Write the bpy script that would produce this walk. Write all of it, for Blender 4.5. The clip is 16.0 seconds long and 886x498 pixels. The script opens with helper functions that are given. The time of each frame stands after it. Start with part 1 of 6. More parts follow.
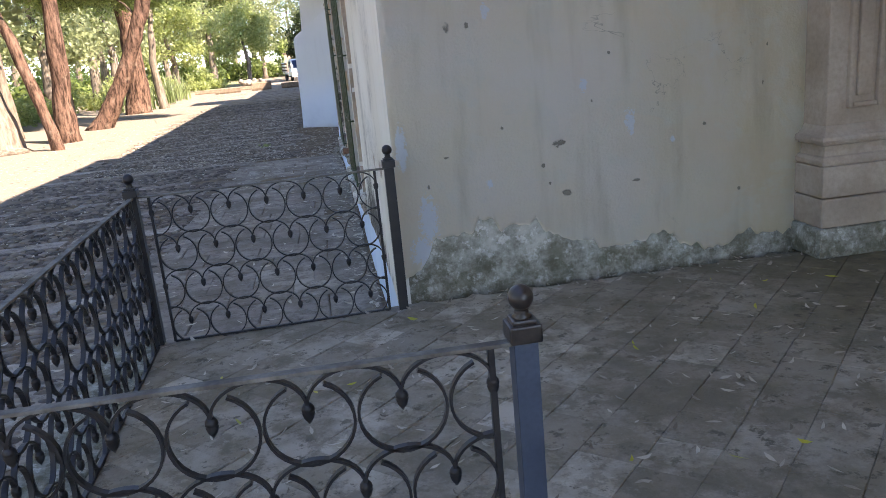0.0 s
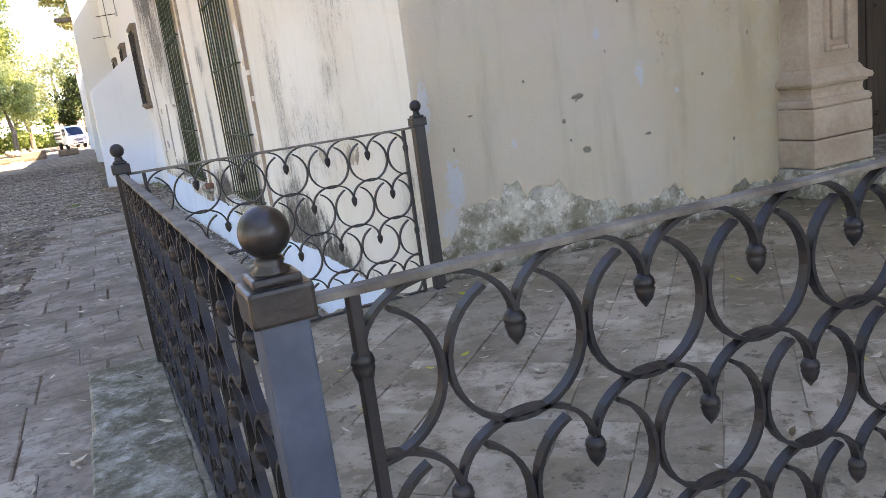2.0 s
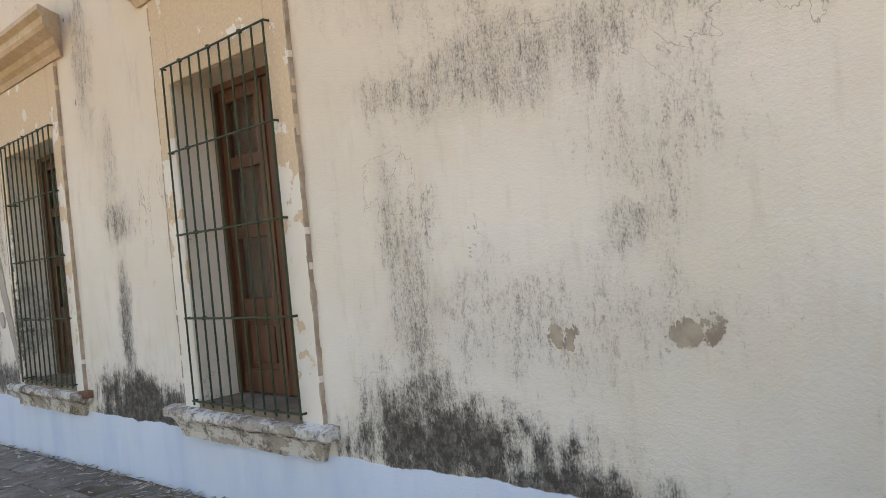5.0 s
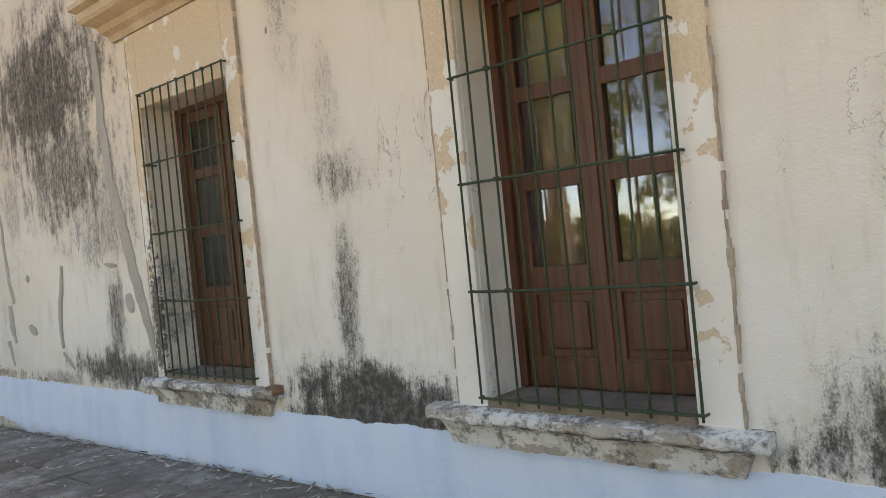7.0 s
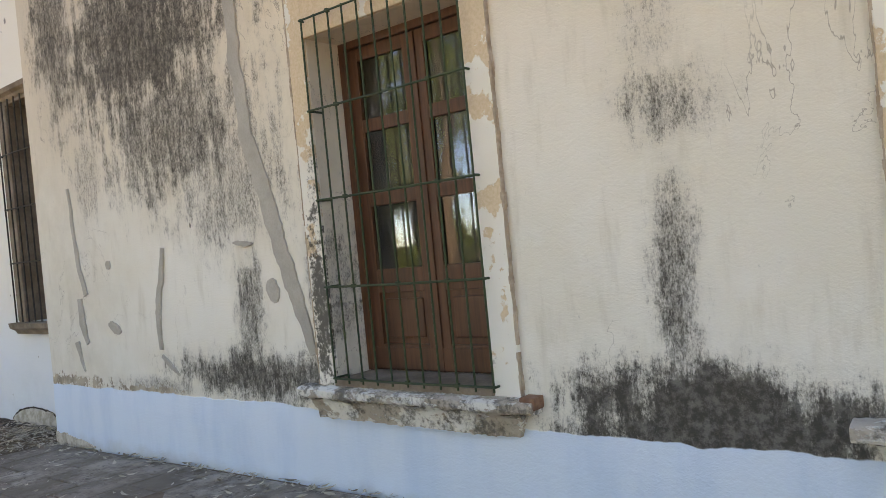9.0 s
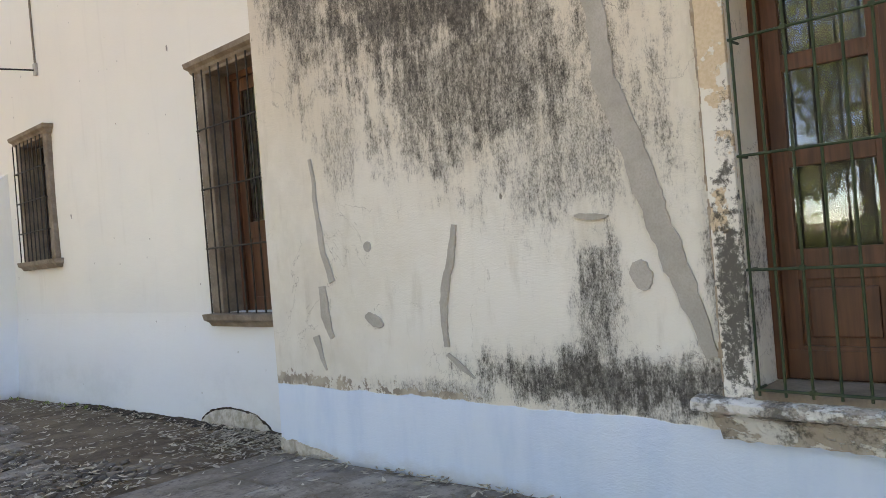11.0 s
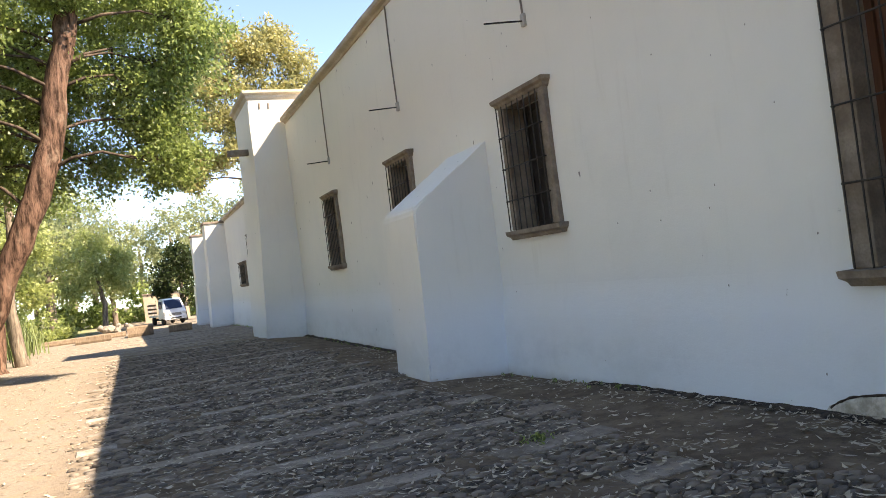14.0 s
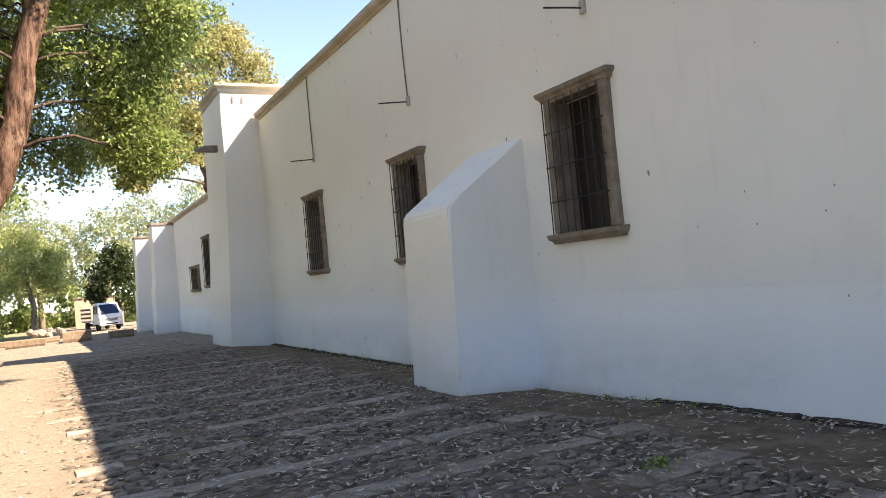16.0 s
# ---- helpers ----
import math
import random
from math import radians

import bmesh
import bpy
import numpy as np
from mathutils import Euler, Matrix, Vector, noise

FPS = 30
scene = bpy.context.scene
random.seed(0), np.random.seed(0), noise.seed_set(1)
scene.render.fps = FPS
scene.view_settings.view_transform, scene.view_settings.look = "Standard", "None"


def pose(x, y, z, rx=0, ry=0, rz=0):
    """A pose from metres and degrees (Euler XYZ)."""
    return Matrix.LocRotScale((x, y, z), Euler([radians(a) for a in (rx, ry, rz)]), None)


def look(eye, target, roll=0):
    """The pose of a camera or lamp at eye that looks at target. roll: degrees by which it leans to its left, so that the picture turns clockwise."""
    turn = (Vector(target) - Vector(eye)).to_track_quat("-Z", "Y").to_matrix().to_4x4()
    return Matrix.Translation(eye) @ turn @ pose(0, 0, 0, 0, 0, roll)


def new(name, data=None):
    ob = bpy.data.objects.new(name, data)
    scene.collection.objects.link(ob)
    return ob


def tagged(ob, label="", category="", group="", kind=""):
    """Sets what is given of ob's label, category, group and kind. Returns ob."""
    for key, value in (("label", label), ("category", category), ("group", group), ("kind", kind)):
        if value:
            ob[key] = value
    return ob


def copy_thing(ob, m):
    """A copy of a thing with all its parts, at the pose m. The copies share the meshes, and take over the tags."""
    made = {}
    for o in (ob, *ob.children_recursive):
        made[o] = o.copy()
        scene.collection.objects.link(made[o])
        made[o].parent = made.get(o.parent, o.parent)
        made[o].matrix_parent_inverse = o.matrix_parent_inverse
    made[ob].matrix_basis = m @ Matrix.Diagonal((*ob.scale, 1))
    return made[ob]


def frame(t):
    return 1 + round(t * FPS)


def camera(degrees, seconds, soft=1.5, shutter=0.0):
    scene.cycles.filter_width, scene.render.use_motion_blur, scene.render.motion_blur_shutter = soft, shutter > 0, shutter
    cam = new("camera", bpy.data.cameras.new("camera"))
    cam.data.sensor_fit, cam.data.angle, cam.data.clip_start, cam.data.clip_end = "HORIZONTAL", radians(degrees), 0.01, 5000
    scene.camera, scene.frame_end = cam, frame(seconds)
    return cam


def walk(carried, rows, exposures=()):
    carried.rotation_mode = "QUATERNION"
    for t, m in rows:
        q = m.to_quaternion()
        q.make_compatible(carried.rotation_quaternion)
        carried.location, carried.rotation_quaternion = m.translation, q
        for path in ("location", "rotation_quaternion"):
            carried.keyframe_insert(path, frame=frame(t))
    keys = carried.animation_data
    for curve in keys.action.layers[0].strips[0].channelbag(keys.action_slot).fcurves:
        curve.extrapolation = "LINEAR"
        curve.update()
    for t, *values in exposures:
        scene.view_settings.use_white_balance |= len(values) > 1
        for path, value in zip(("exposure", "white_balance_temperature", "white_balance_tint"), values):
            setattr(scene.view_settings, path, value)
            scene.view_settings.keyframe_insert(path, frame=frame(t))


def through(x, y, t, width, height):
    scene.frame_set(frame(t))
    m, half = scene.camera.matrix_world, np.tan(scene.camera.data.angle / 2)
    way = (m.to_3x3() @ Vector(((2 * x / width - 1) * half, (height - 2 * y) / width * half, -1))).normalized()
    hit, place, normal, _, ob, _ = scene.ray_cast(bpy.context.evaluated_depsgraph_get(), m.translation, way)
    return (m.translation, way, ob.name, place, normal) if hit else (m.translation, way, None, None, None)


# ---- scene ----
cam = camera(60.1, 16.0, soft=0.75)
METRES, EYE, TILT, LEAN, TURN = 16.0, 1.22, 0.0, 0.0, -7.9
ROWS = [
    (0.0, 0.0, 0.0, 0.0, -1.38, -15.07, 5.14),
    (0.5, -0.0136, 0.0066, -0.0045, -9.9, -15.86, 7.17),
    (1.0, -0.0306, 0.0108, -0.0086, -13.34, -15.87, 8.36),
    (1.5, -0.0485, 0.0207, -0.0157, -14.07, -14.51, 8.18),
    (2.0, -0.0647, 0.0294, -0.022, -17.36, -12.64, 7.52),
    (2.5, -0.0836, 0.0465, -0.0242, -21.02, -9.15, 7.16),
    (3.0, -0.1064, 0.068, -0.019, -25.61, -6.34, 7.2),
    (5.5, -0.1865, 0.214, -0.0186, -40.52, 0.72, 5.2),
    (6.0, -0.2006, 0.2473, -0.0191, -41.33, 0.81, 5.17),
    (6.5, -0.2149, 0.2812, -0.0202, -41.47, 0.16, 5.48),
    (7.0, -0.2247, 0.3174, -0.0192, -40.54, -0.72, 5.67),
    (7.5, -0.2353, 0.3528, -0.0212, -40.54, -0.31, 5.86),
    (8.0, -0.2397, 0.3878, -0.0216, -41.65, -0.27, 6.39),
    (10.5, -0.2845, 0.5533, -0.0253, -43.5, -1.22, 4.49),
    (11.0, -0.2983, 0.5852, -0.0234, -38.39, 0.21, 4.7),
    (11.5, -0.3185, 0.6161, -0.0216, -32.55, 1.67, 4.59),
    (12.0, -0.3339, 0.6448, -0.0224, -27.01, 2.51, 4.73),
    (12.5, -0.3495, 0.6741, -0.0216, -22.77, 2.64, 4.95),
    (13.0, -0.3683, 0.7021, -0.0212, -19.61, 2.51, 5.59),
    (13.5, -0.3807, 0.7318, -0.0232, -16.51, 2.02, 6.52),
    (14.0, -0.3962, 0.7597, -0.025, -14.47, 1.33, 7.11),
    (14.5, -0.4144, 0.7833, -0.0257, -14.44, 0.91, 7.01),
    (15.0, -0.4283, 0.8096, -0.026, -15.51, 0.87, 6.75),
    (15.5, -0.4479, 0.8293, -0.0272, -17.06, 1.2, 5.93),
    (16.0, -0.4651, 0.8424, -0.0254, -19.45, 1.9, 5.28),
]
# seconds, stops, kelvin, tint
EXPOSURES = [
    (0.0, 2.52, 7250, 18), (0.5, 3.0, 7800, 20), (1.0, 3.42, 8250, 21), (1.5, 3.32, 8350, 21), (2.0, 3.2, 8500, 21), (2.5, 3.26, 8900, 21), (3.0, 2.84, 9400, 20), (5.5, 2.74, 9250, 19), (7.5, 2.72, 9300, 17),
    (10.5, 2.83, 9200, 17), (11.0, 2.82, 9250, 17), (11.5, 2.2, 9100, 18), (12.0, 1.87, 8750, 18), (12.5, 1.62, 8450, 17), (13.5, 1.94, 8050, 13), (14.5, 2.1, 8050, 13), (16.0, 2.12, 8100, 15),
]
walk(cam, [(t, pose(0, 0, EYE, TILT, LEAN, TURN) @ pose(METRES * x, METRES * y, METRES * z, 90 + pitch, roll, yaw)) for t, x, y, z, yaw, pitch, roll in ROWS], EXPOSURES)

# ---- world, sun, exposure ----
SUN = Vector((0.796, -0.62, 1.0)).normalized()
world = bpy.data.worlds.new("world")
scene.world = world
world.use_nodes = True
sky = world.node_tree.nodes.new("ShaderNodeTexSky")
sky.sky_type, sky.sun_disc = "NISHITA", False
sky.sun_elevation, sky.sun_rotation = math.asin(SUN.z), math.atan2(SUN.x, SUN.y)
sky.altitude, sky.air_density, sky.dust_density, sky.ozone_density = 2600.0, 0.7, 0.02, 2.0
background = world.node_tree.nodes["Background"]
background.inputs["Strength"].default_value = 0.15
world.node_tree.links.new(sky.outputs[0], background.inputs["Color"])
sun = new("sun", bpy.data.lights.new("sun", "SUN"))
sun.data.energy, sun.data.angle, sun.data.color = 4.3, radians(0.53), (1.0, 0.93, 0.83)
sun.matrix_world = look((SUN * 60)[:], (0, 0, 0))


# ---- materials ----
class Nodes:
    """A node material written in a few calls."""

    def __init__(self, name):
        self.m = bpy.data.materials.new(name)
        self.m.use_nodes = True
        self.t = self.m.node_tree
        self.bsdf = self.t.nodes["Principled BSDF"]
        self.pos = self.t.nodes.new("ShaderNodeNewGeometry").outputs["Position"]

    def link(self, a, b):
        if isinstance(a, (int, float)):
            b.default_value = a
        elif isinstance(a, tuple):
            b.default_value = (*a, 1.0) if len(a) == 3 and b.type == "RGBA" else a
        else:
            self.t.links.new(a, b)

    def noise(self, scale, detail=4.0, rough=0.6, vec=None, stretch=None, distort=0.0):
        vec = vec or self.pos
        if stretch:
            mp = self.t.nodes.new("ShaderNodeMapping")
            mp.inputs["Scale"].default_value = stretch
            self.t.links.new(vec, mp.inputs["Vector"])
            vec = mp.outputs[0]
        n = self.t.nodes.new("ShaderNodeTexNoise")
        self.t.links.new(vec, n.inputs["Vector"])
        n.inputs["Scale"].default_value, n.inputs["Detail"].default_value = scale, detail
        n.inputs["Roughness"].default_value, n.inputs["Distortion"].default_value = rough, distort
        return n.outputs[0]

    def voronoi(self, scale, feature="F1", vec=None):
        n = self.t.nodes.new("ShaderNodeTexVoronoi")
        n.feature = feature
        self.t.links.new(vec or self.pos, n.inputs["Vector"])
        n.inputs["Scale"].default_value = scale
        return n.outputs[0]

    def ramp(self, a, lo, hi, to_lo=0.0, to_hi=1.0, smooth=True):
        n = self.t.nodes.new("ShaderNodeMapRange")
        n.interpolation_type = "SMOOTHSTEP" if smooth else "LINEAR"
        self.link(a, n.inputs[0])
        for i, v in enumerate((lo, hi, to_lo, to_hi)):
            n.inputs[i + 1].default_value = v
        return n.outputs[0]

    def math(self, op, a, b=0.0):
        n = self.t.nodes.new("ShaderNodeMath")
        n.operation = op
        self.link(a, n.inputs[0])
        self.link(b, n.inputs[1])
        return n.outputs[0]

    def mix(self, f, a, b, blend="MIX"):
        n = self.t.nodes.new("ShaderNodeMix")
        n.data_type, n.blend_type = "RGBA", blend
        self.link(f, n.inputs[0])
        self.link(a, n.inputs[6])
        self.link(b, n.inputs[7])
        return n.outputs[2]

    def axes(self):
        n = self.t.nodes.new("ShaderNodeSeparateXYZ")
        self.t.links.new(self.pos, n.inputs[0])
        return n.outputs[0], n.outputs[1], n.outputs[2]

    def chance(self):
        return self.t.nodes.new("ShaderNodeObjectInfo").outputs["Random"]

    def island(self):
        return self.t.nodes.new("ShaderNodeNewGeometry").outputs["Random Per Island"]

    def done(self, color, rough=0.8, bump=None, strength=0.3, distance=0.01, metal=0.0, spec=0.4):
        self.link(color, self.bsdf.inputs["Base Color"])
        self.link(rough, self.bsdf.inputs["Roughness"])
        self.bsdf.inputs["Metallic"].default_value = metal
        self.bsdf.inputs["Specular IOR Level"].default_value = spec
        if bump is not None:
            b = self.t.nodes.new("ShaderNodeBump")
            b.inputs["Strength"].default_value, b.inputs["Distance"].default_value = strength, distance
            self.link(bump, b.inputs["Height"])
            self.t.links.new(b.outputs[0], self.bsdf.inputs["Normal"])
        return self.m


def two_tone(name, a, b, scale=6.0, grain=60.0, rough=0.85, strength=0.3, distance=0.006, chance=0.0, metal=0.0, spec=0.3):
    """A plain surface with stains at one scale and grain at another."""
    n = Nodes(name)
    big, fine = n.noise(scale), n.noise(grain, 3.0)
    c = n.mix(n.ramp(big, 0.3, 0.7), a, b)
    c = n.mix(n.ramp(fine, 0.3, 0.8, 0.0, 0.35), c, tuple(v * 0.6 for v in a))
    if chance:
        c = n.mix(n.ramp(n.chance(), 0, 1, 0, chance, False), c, tuple(v * 0.45 for v in b))
    return n.done(c, rough, n.math("ADD", n.math("MULTIPLY", fine, 0.5), big), strength, distance, metal, spec)


def spots(n, a, b, listed, ragged):
    """The strongest of several ragged patches (a, b, half width, half height, strength) on a wall."""
    out = 0.0
    for a0, b0, ra, rb, s in listed:
        u = n.math("DIVIDE", n.math("SUBTRACT", a, a0), ra)
        v = n.math("DIVIDE", n.math("SUBTRACT", b, b0), rb)
        d = n.math("SQRT", n.math("ADD", n.math("MULTIPLY", u, u), n.math("MULTIPLY", v, v)))
        out = n.math("MAXIMUM", out, n.ramp(n.math("ADD", d, ragged), 1.25, 0.25, 0.0, s))
    return out


def chips(n, scale, size, keep, flat=(0.0, 1.0, 0.6)):
    """Sparse small chips in plaster: a mask."""
    v = n.t.nodes.new("ShaderNodeTexVoronoi")
    v.inputs["Scale"].default_value = scale
    mp = n.t.nodes.new("ShaderNodeMapping")
    mp.inputs["Scale"].default_value = flat
    n.t.links.new(n.pos, mp.inputs["Vector"])
    n.t.links.new(mp.outputs[0], v.inputs["Vector"])
    sep = n.t.nodes.new("ShaderNodeSeparateColor")
    n.t.links.new(v.outputs["Color"], sep.inputs[0])
    wob = n.math("ADD", v.outputs["Distance"], n.math("MULTIPLY", n.noise(45.0, 2.0), size))
    return n.math("MULTIPLY", n.ramp(wob, size * 1.3, size * 0.9), n.math("LESS_THAN", sep.outputs[0], keep))


def stained_plaster():
    n = Nodes("stained_plaster")
    x, y, z = n.axes()
    big, mid, fine = n.noise(0.9, 3.0), n.noise(5.0, 5.0), n.noise(70.0, 4.0, 0.7)
    streak = n.noise(7.0, 6.0, 0.65, stretch=(1.0, 1.0, 0.22))
    speck = n.math("ADD", n.math("MULTIPLY", n.noise(105.0, 4.0, 0.75, stretch=(1.0, 1.0, 0.6)), 0.4), n.math("ADD", n.math("MULTIPLY", n.noise(34.0, 6.0, 0.75, stretch=(1.0, 1.0, 0.4)), 0.35), n.math("MULTIPLY", n.noise(12.0, 6.0, 0.7, stretch=(1.0, 1.0, 0.2)), 0.25)))
    c = n.mix(n.ramp(big, 0.35, 0.65), (0.74, 0.70, 0.61), (0.79, 0.765, 0.70))
    c = n.mix(n.ramp(mid, 0.5, 0.75, 0.0, 0.5), c, (0.80, 0.775, 0.715))
    # Warm bounce on the upper wall, coloured in as a peach tint.
    c = n.mix(n.ramp(z, 0.9, 2.6, 0.0, 0.5), c, (0.70, 0.565, 0.40))
    c = n.mix(n.ramp(streak, 0.52, 0.75, 0.0, 0.35), c, (0.46, 0.41, 0.32))
    blotch = n.noise(4.0, 7.0, 0.7)
    ragged = n.math("MULTIPLY", n.math("SUBTRACT", n.math("ADD", n.math("MULTIPLY", streak, 0.45), n.math("MULTIPLY", blotch, 0.55)), 0.5), 3.0)
    mould = spots(n, y, z, [
        (13.5, 2.75, 1.7, 1.0, 0.95), (13.1, 1.95, 1.5, 0.8, 0.76), (14.5, 1.75, 0.4, 0.5, 0.5), (12.5, 1.4, 0.95, 0.6, 0.58), (12.32, 0.5, 0.22, 0.72, 0.75), (11.55, 0.6, 0.17, 0.6, 0.75),
        (12.3, 0.02, 1.2, 0.24, 0.95), (13.6, -0.1, 0.9, 0.1, 0.55), (9.16, 1.38, 0.34, 0.26, 0.6), (9.2, 1.75, 0.2, 0.5, 0.4), (9.17, 0.55, 0.15, 0.8, 0.72),
        (9.05, -0.02, 0.95, 0.3, 1.2), (9.55, 2.75, 0.25, 0.7, 0.5), (9.1, -0.12, 0.9, 0.17, 1.25), (5.25, -0.14, 0.85, 0.16, 1.0), (5.96, 0.66, 0.26, 0.7, 0.5), (6.08, 1.0, 0.12, 0.7, 0.4), (5.8, -0.03, 0.9, 0.3, 1.05),
        (6.05, 0.1, 0.5, 0.3, 0.8), (5.3, 1.72, 1.15, 0.27, 0.5), (4.9, 2.4, 1.4, 0.6, 0.6), (5.2, 0.6, 1.1, 0.34, 0.36), (4.6, 1.3, 0.5, 0.5, 0.34),
        (4.75, 0.95, 0.16, 0.2, 0.5), (14.9, 3.1, 0.6, 1.2, 0.8), (3.75, 0.35, 0.2, 0.3, 0.4)], ragged)
    black = n.ramp(n.math("ADD", n.math("MULTIPLY", mould, 1.0), n.math("MULTIPLY", n.math("SUBTRACT", speck, 0.5), 3.4)), 0.24, 1.02, 0.0, 0.96)
    black = n.math("MULTIPLY", black, n.ramp(n.noise(17.0, 6.0, 0.75), 0.36, 0.58, 0.8, 1.0))
    c = n.mix(n.math("MULTIPLY", mould, 0.42), c, (0.33, 0.31, 0.28))
    # Browner and darker towards the wall's far end.
    c = n.mix(n.math("MULTIPLY", n.ramp(y, 13.0, 15.2, 0.0, 0.3), n.ramp(blotch, 0.3, 0.65, 0.4, 1.0)), c, (0.40, 0.36, 0.29))
    c = n.mix(black, c, (0.050, 0.045, 0.039))
    bare = spots(n, y, z, [(4.52, 0.53, 0.13, 0.07, 0.8), (5.11, 0.51, 0.09, 0.06, 0.9), (15.4, -0.12, 1.2, 0.06, 0.9), (13.9, -0.14, 0.7, 0.035, 0.8)], n.math("MULTIPLY", n.math("SUBTRACT", n.noise(13.0, 6.0, 0.7), 0.5), 5.5))
    c = n.mix(n.ramp(bare, 0.4, 0.5), c, n.mix(n.ramp(mid, 0.4, 0.6), (0.46, 0.40, 0.32), (0.30, 0.25, 0.20)))
    hole = chips(n, 3.0, 0.06, 0.5)
    c = n.mix(n.math("MULTIPLY", hole, 0.8), c, (0.16, 0.14, 0.12))
    crack = n.ramp(n.math("ABSOLUTE", n.math("SUBTRACT", n.noise(1.3, 6.0, 0.6, distort=0.6), 0.5)), 0.0, 0.0035, 1.0, 0.0)
    crack = n.math("MULTIPLY", crack, n.ramp(n.noise(0.8, 2.0), 0.5, 0.6))
    c = n.mix(n.math("MULTIPLY", crack, 0.6), c, (0.2, 0.17, 0.14))
    edge = n.math("ADD", z, n.math("MULTIPLY", n.math("SUBTRACT", n.noise(2.2, 4.0), 0.5), 0.11))
    band = n.ramp(edge, -0.155, -0.165)
    # White band whose blue is skylight put into the paint colour.
    paint = n.mix(n.ramp(n.noise(3.0, 4.0, stretch=(1, 1, 0.3)), 0.4, 0.75), (0.66, 0.76, 0.89), (0.56, 0.68, 0.84))
    paint = n.mix(n.ramp(n.math("ADD", z, n.math("MULTIPLY", mid, 0.2)), -0.5, -0.66, 0.0, 0.5), paint, (0.45, 0.43, 0.40))
    c = n.mix(band, c, paint)
    relief = n.math("ADD", n.math("ADD", n.math("MULTIPLY", mid, 0.8), n.math("MULTIPLY", fine, 0.35)), n.math("ADD", n.math("MULTIPLY", hole, -1.5), n.math("MULTIPLY", band, 0.5)))
    relief = n.math("SUBTRACT", relief, n.math("MULTIPLY", n.ramp(bare, 0.4, 0.5), 0.8))
    return n.done(c, 0.9, relief, 0.8, 0.014, spec=0.2)


def white_plaster():
    n = Nodes("white_plaster")
    x, y, z = n.axes()
    big, mid, fine = n.noise(0.7, 4.0), n.noise(4.0, 5.0), n.noise(60.0, 3.0)
    streak = n.noise(5.0, 5.0, 0.65, stretch=(1.0, 1.0, 0.12))
    c = n.mix(n.ramp(big, 0.35, 0.7), (0.80, 0.78, 0.72), (0.76, 0.75, 0.70))
    # Warm bounced light high on the wall, put in as cream.
    c = n.mix(n.ramp(z, 2.0, 4.5, 0.0, 0.45), c, (0.78, 0.72, 0.58))
    c = n.mix(n.ramp(streak, 0.55, 0.8, 0.0, 0.25), c, (0.58, 0.55, 0.48))
    # Skylight on the lower wall, painted in as a bluish tint.
    sky_tint = n.ramp(n.math("ADD", z, n.math("MULTIPLY", big, 0.3)), 1.0, -0.1)
    c = n.mix(n.math("MULTIPLY", sky_tint, 0.85), c, (0.735, 0.785, 0.85))
    hole = n.math("MAXIMUM", chips(n, 2.4, 0.085, 0.6), chips(n, 4.6, 0.07, 0.22, (0.0, 1.0, 0.8)))
    c = n.mix(n.math("MULTIPLY", hole, 0.85), c, (0.2, 0.18, 0.16))
    grubby = n.math("MULTIPLY", n.ramp(n.math("ADD", z, n.math("MULTIPLY", n.noise(1.8, 5.0, 0.7), 0.8)), 0.35, -0.25), n.ramp(n.noise(1.1, 6.0, 0.7, stretch=(1.0, 0.6, 1.0)), 0.42, 0.68, 0.0, 0.35))
    c = n.mix(grubby, c, (0.50, 0.54, 0.58))
    splash = n.ramp(n.math("ADD", z, n.math("MULTIPLY", mid, 0.25)), -0.66, -0.86, 0.0, 0.4)
    c = n.mix(splash, c, (0.42, 0.36, 0.30))
    relief = n.math("ADD", n.math("ADD", mid, n.math("MULTIPLY", fine, 0.25)), n.math("MULTIPLY", hole, -1.2))
    return n.done(c, 0.85, relief, 0.6, 0.014, spec=0.25)


